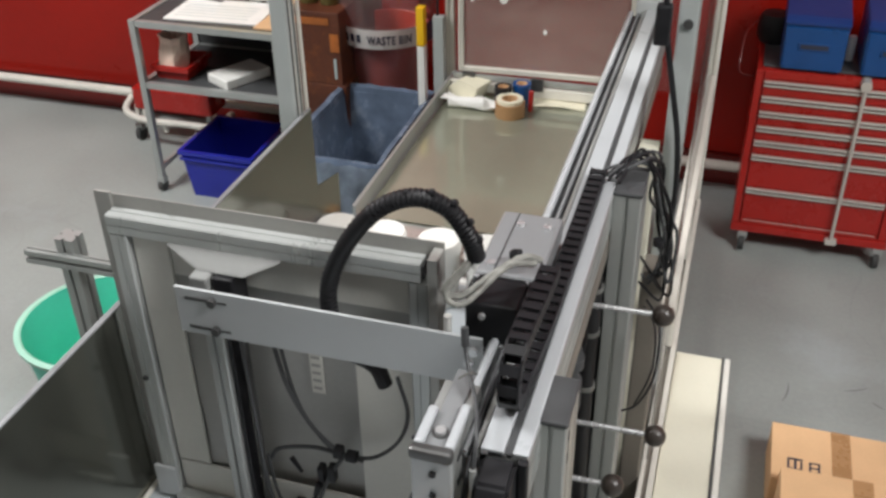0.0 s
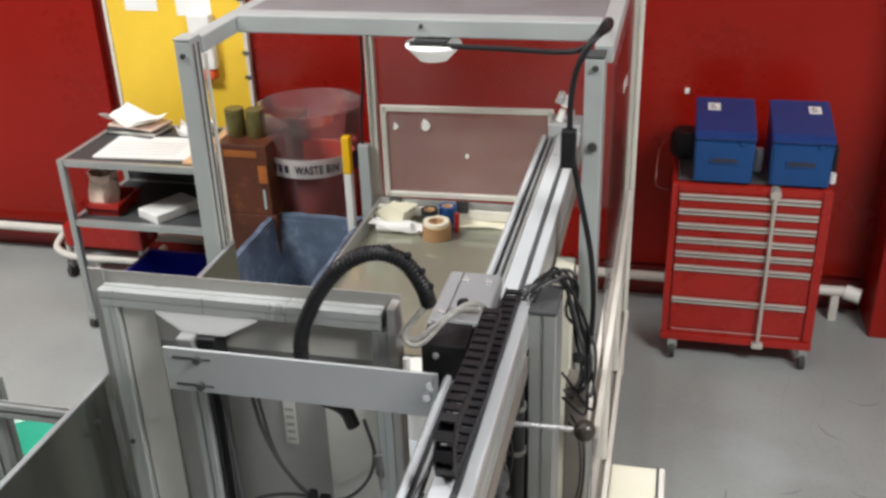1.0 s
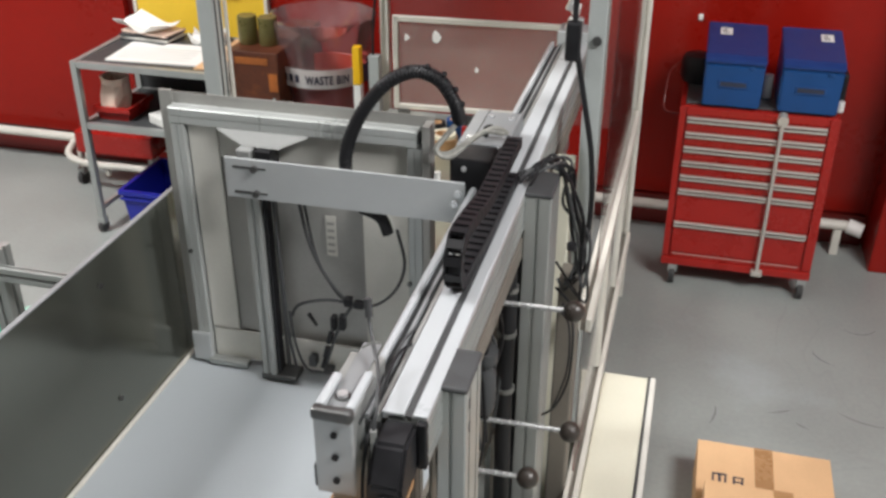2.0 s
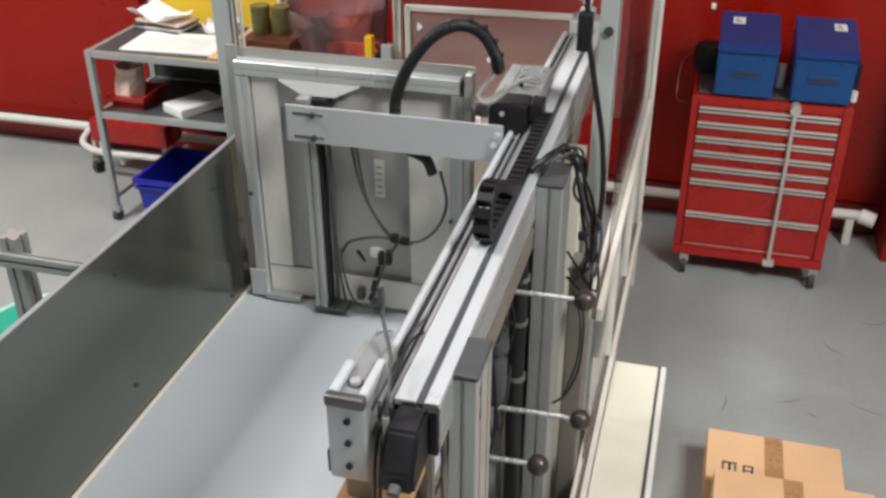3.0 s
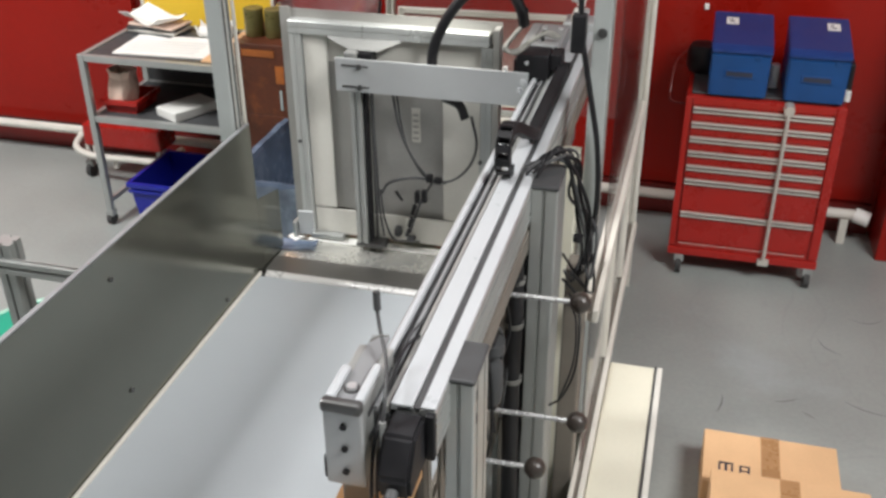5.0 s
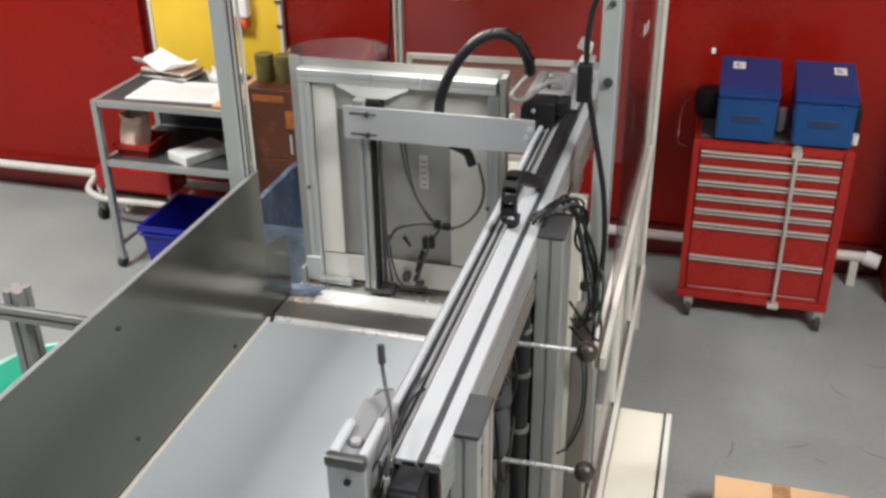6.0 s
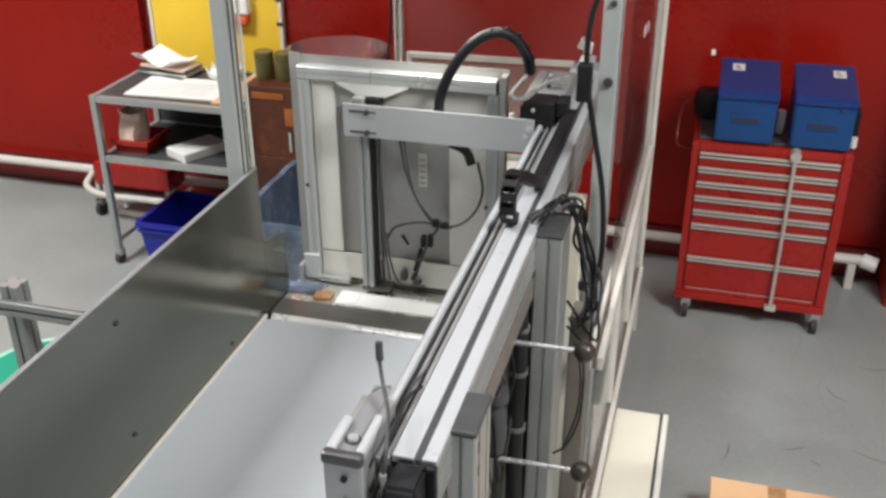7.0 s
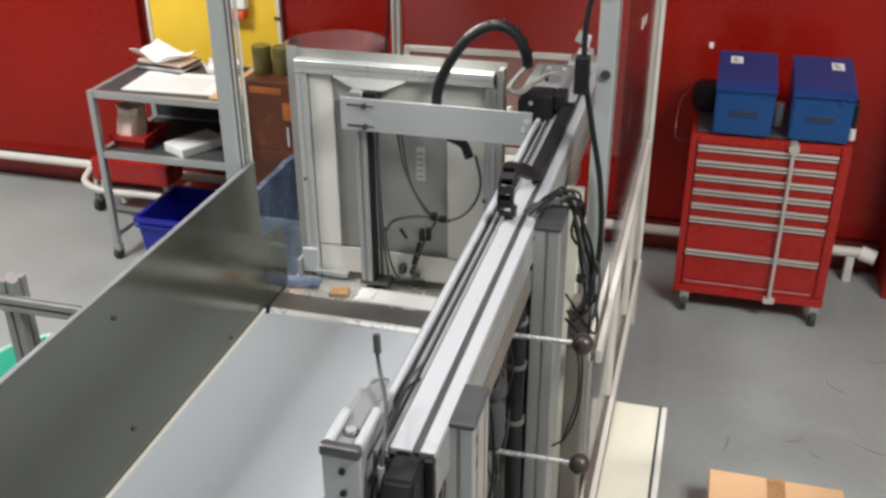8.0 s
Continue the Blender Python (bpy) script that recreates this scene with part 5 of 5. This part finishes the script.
# ---- bins ----
def waste_bin():
    cx, cy = -1.60, 4.02
    t = thing("waste_bin", (cx, cy, 0.0), "red waste bin with a clear liner and a white label", "waste bin")
    part("bin", lathe([(0.0, 0.0), (0.135, 0.0), (0.15, 0.3), (0.178, 0.80), (0.186, 0.81), (0.186, 0.822), (0.172, 0.822), (0.145, 0.3), (0.125, 0.02), (0.0, 0.02)], 40), material("dull_red_plastic", (0.44, 0.065, 0.045), 0.4, vary=0.25, scale=5), t, "dull red tapered bin", True)
    q = part("liner", lathe([(0.165, 0.52), (0.185, 0.64), (0.205, 0.80), (0.226, 0.95), (0.236, 1.03), (0.234, 1.055), (0.214, 1.058), (0.17, 1.03), (0.12, 0.985), (0.07, 0.95), (0.01, 0.94)], 56, wave=0.045), M_BAG, t, "crumpled clear plastic liner", True)
    q.visible_shadow = False
    part("waste", lathe([(0.0, 0.76), (0.07, 0.755), (0.12, 0.75), (0.163, 0.73), (0.163, 0.66)], 32, wave=0.1), material("crumpled_red_waste", (0.45, 0.10, 0.08), 0.5, vary=0.4, scale=14, bump=0.4), t, "crumpled red waste", True)
    lab = bmesh.new()
    n = 28
    ring = []
    for k in range(n + 1):
        a = radians(-140 + 116 * k / n)
        ring.append([Vector((r * math.cos(a), r * math.sin(a), z)) for r, z in ((0.221, 0.785), (0.228, 0.872))])
    vs = [[lab.verts.new(p) for p in pair] for pair in ring]
    for k in range(n):
        lab.faces.new((vs[k][0], vs[k + 1][0], vs[k + 1][1], vs[k][1]))
    bmesh.ops.solidify(lab, geom=lab.faces[:], thickness=0.0015)
    label = part("label_band", lab, M_PAPER, t, "white label with black capitals")
    edge = bmesh.new()
    vs = []
    for k in range(5):
        a = radians(-24 + 22 * k / 4)
        vs.append([edge.verts.new((r * math.cos(a), r * math.sin(a), z)) for r, z in ((0.221, 0.785), (0.228, 0.872))])
    for k in range(4):
        edge.faces.new((vs[k][0], vs[k + 1][0], vs[k + 1][1], vs[k][1]))
    part("navy_end", edge, M_NAVY, label)
    cu = bpy.data.curves.new("lettering", "FONT")
    cu.body, cu.size, cu.extrude, cu.space_character, cu.offset = "WASTE BIN", 0.052, 0.0004, 1.12, 0.0016
    tmp = bpy.data.objects.new("lettering", cu)
    scene.collection.objects.link(tmp)
    bpy.context.view_layer.update()
    me = bpy.data.meshes.new_from_object(tmp.evaluated_get(bpy.context.evaluated_depsgraph_get()))
    bpy.data.objects.remove(tmp)
    for v in me.vertices:
        a = radians(-91) + 0.66 * v.co.x / 0.226
        z = 0.808 + v.co.y
        r = 0.2215 + (z - 0.785) * 0.08 + 0.0022 + v.co.z
        v.co = (r * math.cos(a), r * math.sin(a), z)
    me.materials.append(M_INK)
    tx = new("lettering", me)
    tx.parent = label
    for k in range(3):
        bb = bmesh.new()
        q = []
        for a in (radians(-120 + 8 * k), radians(-115 + 8 * k)):
            q.append([bb.verts.new(((0.2235 + (z - 0.785) * 0.08) * math.cos(a), (0.2235 + (z - 0.785) * 0.08) * math.sin(a), z)) for z in (0.81, 0.845)])
        bb.faces.new((q[0][0], q[1][0], q[1][1], q[0][1]))
        part("print_bar", bb, M_INK, label)


def blue_lined_bin():
    t = thing("lined_crate", (-1.50, 3.40, 0.0), "grey crate lined with a translucent blue bag", "crate")
    part("crate", open_tub(-0.22, 0.18, -0.28, 0.39, 0.0, 0.595, 0.05, 0.006), M_BAGBLUE, t)
    bm = bmesh.new()
    n = 64
    prev = None
    for j, (ins, z) in enumerate(((-0.010, 0.20), (-0.016, 0.58), (-0.008, 0.625), (0.012, 0.62), (0.03, 0.45), (0.045, 0.2), (0.055, 0.03))):
        ring = []
        for k in range(n):
            s = 4 * k / n
            e, f = int(s) % 4, s % 1
            x0, x1, y0, y1 = -0.22 + ins, 0.18 - ins, -0.28 + ins, 0.39 - ins
            c = [(x0, y0), (x1, y0), (x1, y1), (x0, y1), (x0, y0)]
            x, y = c[e][0] * (1 - f) + c[e + 1][0] * f, c[e][1] * (1 - f) + c[e + 1][1] * f
            d = 0.007 * noise.noise((x * 9, y * 9, z * 5))
            ring.append(bm.verts.new((x + d * (1 if j > 2 else 0.4), y + d * (1 if j > 2 else 0.4), z + 0.007 * noise.noise((x * 15, y * 15, 2)) * (0 < j < 4))))
        if prev:
            for k in range(n):
                bm.faces.new((prev[k], prev[(k + 1) % n], ring[(k + 1) % n], ring[k]))
        prev = ring
    bm.faces.new(prev)
    part("blue_liner", bm, M_BAGBLUE, t, "crumpled translucent blue bag", True)
    sk = bmesh.new()
    grid = [[sk.verts.new((-0.235 + 0.43 * i / 30, -0.306 - 0.012 * (1 - j / 12) + 0.012 * noise.noise((i * 0.42, j * 0.5, 3)), 0.16 + 0.455 * j / 12 + 0.012 * noise.noise((i * 0.3, j, 9)) * (j in (0, 12)))) for j in range(13)] for i in range(31)]
    for i in range(30):
        for j in range(12):
            sk.faces.new((grid[i][j], grid[i + 1][j], grid[i + 1][j + 1], grid[i][j + 1]))
    bmesh.ops.solidify(sk, geom=sk.faces[:], thickness=0.002)
    part("film_skirt", sk, M_FILM, t, "pale crumpled film hanging over the front", True)


def teal_tub():
    t = thing("round_tub", (-2.04, 2.32, 0.0), "round teal plastic tub on the floor", "tub")
    part("tub", lathe([(0.0, 0.0), (0.21, 0.0), (0.262, 0.33), (0.262, 0.345), (0.256, 0.345), (0.205, 0.012), (0.0, 0.012)], 48), M_TEAL, t, "", True)
    part("rim", lathe([(0.263, 0.33), (0.276, 0.332), (0.278, 0.346), (0.262, 0.350), (0.255, 0.3465)], 48), M_TEALRIM, t, "pale rim", True)


def floor_patch():
    # thin dark slab marks a dark area of the floor
    m = part("dark_patch", box(-3.1, -2.32, 1.35, 2.05, 0.0, 0.012, bev=0.004), M_RUBBER)
    tagged(m, "flat dark grey patch on the floor", "mat")


waste_bin()
blue_lined_bin()
teal_tub()
floor_patch()


# ---- small things on the tray ----
def tape_roll(x, y, z, r, h, tilt, m, label):
    t = thing("tape_roll", (x, y, z), label, "tape", "tape rolls on the tray")
    part("tape", lathe([(r * 0.62, 0), (r, 0), (r, h), (r * 0.62, h), (r * 0.62, 0)], 32), m, t, "", True)
    part("core", lathe([(r * 0.56, 0.001), (r * 0.615, 0.001), (r * 0.615, h - 0.001), (r * 0.56, h - 0.001), (r * 0.56, 0.001)], 32), M_CARD, t, "cardboard core", True)
    t.rotation_euler = [radians(a) for a in tilt]


def tray_things():
    z = 0.6925
    tape_roll(-0.92, 3.52, z, 0.058, 0.055, (0, 0, 0), M_TAPE, "brown parcel tape roll")
    tape_roll(-0.922, 3.522, z + 0.0555, 0.052, 0.013, (0, 0, 0), M_CREAMPAPER, "cream paper ring on top of a brown tape roll")
    tape_roll(-0.965, 3.59, z, 0.035, 0.085, (0, 0, 0), M_BLACK, "black tape roll standing behind")
    tape_roll(-0.90, 3.63, z, 0.036, 0.088, (0, 0, 0), M_BLUE, "blue tape roll standing behind")
    r = part("red_marker", rod((-0.852, 3.575, z), (-0.85, 3.58, z + 0.08), 0.010), M_CHEST, smooth=True)
    tagged(r, "red marker pen beside the tape", "pen")
    paper("paper_sheet", -0.77, 3.66, z, 0.24, 0.09, 4, "cream paper slip on the tray", M_CREAMPAPER, 0.003, 0.012, 2)
    paper("paper_sheet", -1.09, 3.56, z, 0.21, 0.10, 0, "white crumpled paper on the tray", M_PAPER, 0.004, 0.035, 5)
    w = part("paper_tube", rod((-1.17, 3.53, z + 0.024), (-1.03, 3.545, z + 0.024), 0.021, seg=20), M_PAPER, smooth=True)
    tagged(w, "white rolled paper tube lying on the tray", "paper")
    p = part("paper_fold", prism([(-0.09, 0), (0.07, 0.0), (0.09, 0.06), (0.0, 0.075), (-0.06, 0.03)], "y", -0.05, 0.05), M_CREAMPAPER)
    p.matrix_world = pose(-1.14, 3.67, z, 0, 0, -20)
    tagged(p, "folded cream paper on the tray", "paper")


tray_things()


# ---- cardboard boxes ----
def carton(x0, x1, y0, y1, z0, z1, label):
    t = thing("cardboard_box", ((x0 + x1) / 2, (y0 + y1) / 2, z0), label, "cardboard box", "cardboard boxes on the floor")
    w, d, h = (x1 - x0) / 2, (y1 - y0) / 2, z1 - z0
    part("carton_body", box(-w, w, -d, d, 0, h - 0.005, bev=0.003), M_CARD, t)
    part("lid_flap", box(-w, -0.002, -d, d, h - 0.0045, h, bev=0.001), M_CARD, t)
    part("lid_flap", box(0.002, w, -d, d, h - 0.0045, h, bev=0.001), M_CARD, t)
    part("tape_strip", box(-0.028, 0.028, -d, d, h + 0.0003, h + 0.0012), M_TAPE, t, "brown parcel tape")
    return t, w, d, h


b1, bw, bd, bh = carton(0.165, 0.575, 2.41, 2.66, 0.0, 0.14, "closed cardboard box sealed with brown tape")
for dx, dy, lx, ly in ((-0.135, -0.03, 0.022, 0.004), (-0.155, -0.05, 0.003, 0.022), (-0.135, -0.05, 0.004, 0.020), (-0.117, -0.055, 0.003, 0.018), (-0.135, -0.072, 0.020, 0.003), (-0.078, -0.035, 0.016, 0.003), (-0.092, -0.055, 0.003, 0.02), (-0.066, -0.055, 0.003, 0.02), (-0.079, -0.056, 0.010, 0.003), (-0.079, -0.074, 0.016, 0.003)):
    part("print_bar", box(dx - lx, dx + lx, dy - ly, dy + ly, bh + 0.0003, bh + 0.001), M_INK, b1)
b2, bw, bd, bh = carton(0.185, 0.64, 2.0, 2.40, 0.0, 0.20, "closed cardboard box standing before another")


# ---- products pushed off the belt ----
def product(x):
    t = thing("white_pot", (x, 2.29, BELT_Z), "round white plastic pot", "pot", "white pots on the belt")
    part("pot", lathe([(0.0, 0.0), (0.052, 0.0), (0.058, 0.165), (0.062, 0.167), (0.062, 0.195), (0.057, 0.203), (0.0, 0.203)], 32), M_WHITE, t, "", True)
    return t


POT_X = (-1.125, -0.985, -0.825, -0.69)
POTS = [product(x) for x in POT_X]
slide = thing("white_slide_tray", (-0.86, 2.70, 0.57), "flat white plastic tray sliding under the gate", "tray")
part("floor_plate", box(0.0, 0.45, -0.036, 0.036, 0.0, 0.006, bev=0.002), M_WHITE, slide)
part("rear_lip", box(0.0, 0.45, 0.0365, 0.042, 0.0, 0.008, bev=0.002), M_WHITE, slide)
film = paper("film_scrap", -1.19, 2.585, 0.6835, 0.12, 0.065, 8, "crumpled blue film on the steel plate", M_BAGBLUE, 0.0015, 0.006, 11)
film["category"] = "film"
scrap = part("cardboard_piece", box(-0.06, 0.0, -0.025, 0.025, 0, 0.012, bev=0.003), M_TAPE)
offcut = part("white_offcut", box(-0.022, 0.022, -0.03, 0.03, 0, 0.003, bev=0.001), M_WHITE)
tagged(offcut, "small white plastic offcut beside the gate", "offcut")
tagged(scrap, "small brown cardboard piece in the chute", "cardboard")


# ---- what moves ----
def motions():
    times = [0, 0.5, 1, 1.5, 2, 2.5, 3, 3.5, 4, 4.4, 4.5, 4.6, 5, 6, 7, 8]
    walk(the_gate, [(t, pose(GATE[0], gate_y(t), GATE[2])) for t in times])
    for i, ob in enumerate(chain_links):
        walk(ob, [(t, link_pose(i, t)) for t in [k * 0.25 for k in range(19)] + [4.6, 5, 8]])
    for k, ob in enumerate(POTS):
        x = POT_X[k]
        rows = [(0, pose(x, 2.29, BELT_Z)), (2.85, pose(x, 2.29, BELT_Z))]
        rows += [(t, pose(x, gate_y(t) + 0.16, BELT_Z + 0.0045 * min(1, t - 3))) for t in (3.0, 3.5, 4.0, 4.4)]
        walk(ob, rows + [(4.7, pose(x, STOP_Y + 0.165, BELT_Z + 0.0045)), (8.0, pose(x, STOP_Y + 0.165, BELT_Z + 0.0045))])
    slides = ((0, -1.18, 2.73), (4.8, -1.18, 2.73), (5.2, -1.16, 2.575), (5.5, -1.15, 2.555), (6.1, -1.135, 2.553), (6.5, -1.10, 2.553), (7.0, -1.06, 2.553), (8.0, -0.99, 2.553))
    walk(slide, [(t, pose(x, y, 0.683)) for t, x, y in slides])
    scraps = ((0, -1.14, 2.675), (6.3, -1.14, 2.675), (6.6, -1.135, 2.60), (6.8, -1.11, 2.565), (7.0, -1.08, 2.555), (8.0, -1.02, 2.555))
    walk(scrap, [(t, pose(x, y, 0.683, 0, 0, 8)) for t, x, y in scraps])
    offcuts = ((0, -1.21, 2.66), (5.0, -1.21, 2.64), (5.3, -1.205, 2.60), (5.5, -1.185, 2.585), (5.9, -1.11, 2.565), (6.15, -1.085, 2.555), (6.5, -1.05, 2.553), (7.0, -1.015, 2.553), (8.0, -0.955, 2.553))
    walk(offcut, [(t, pose(x, y, 0.6895, 0, 0, -30 if t < 6 else 0)) for t, x, y in offcuts])

motions()
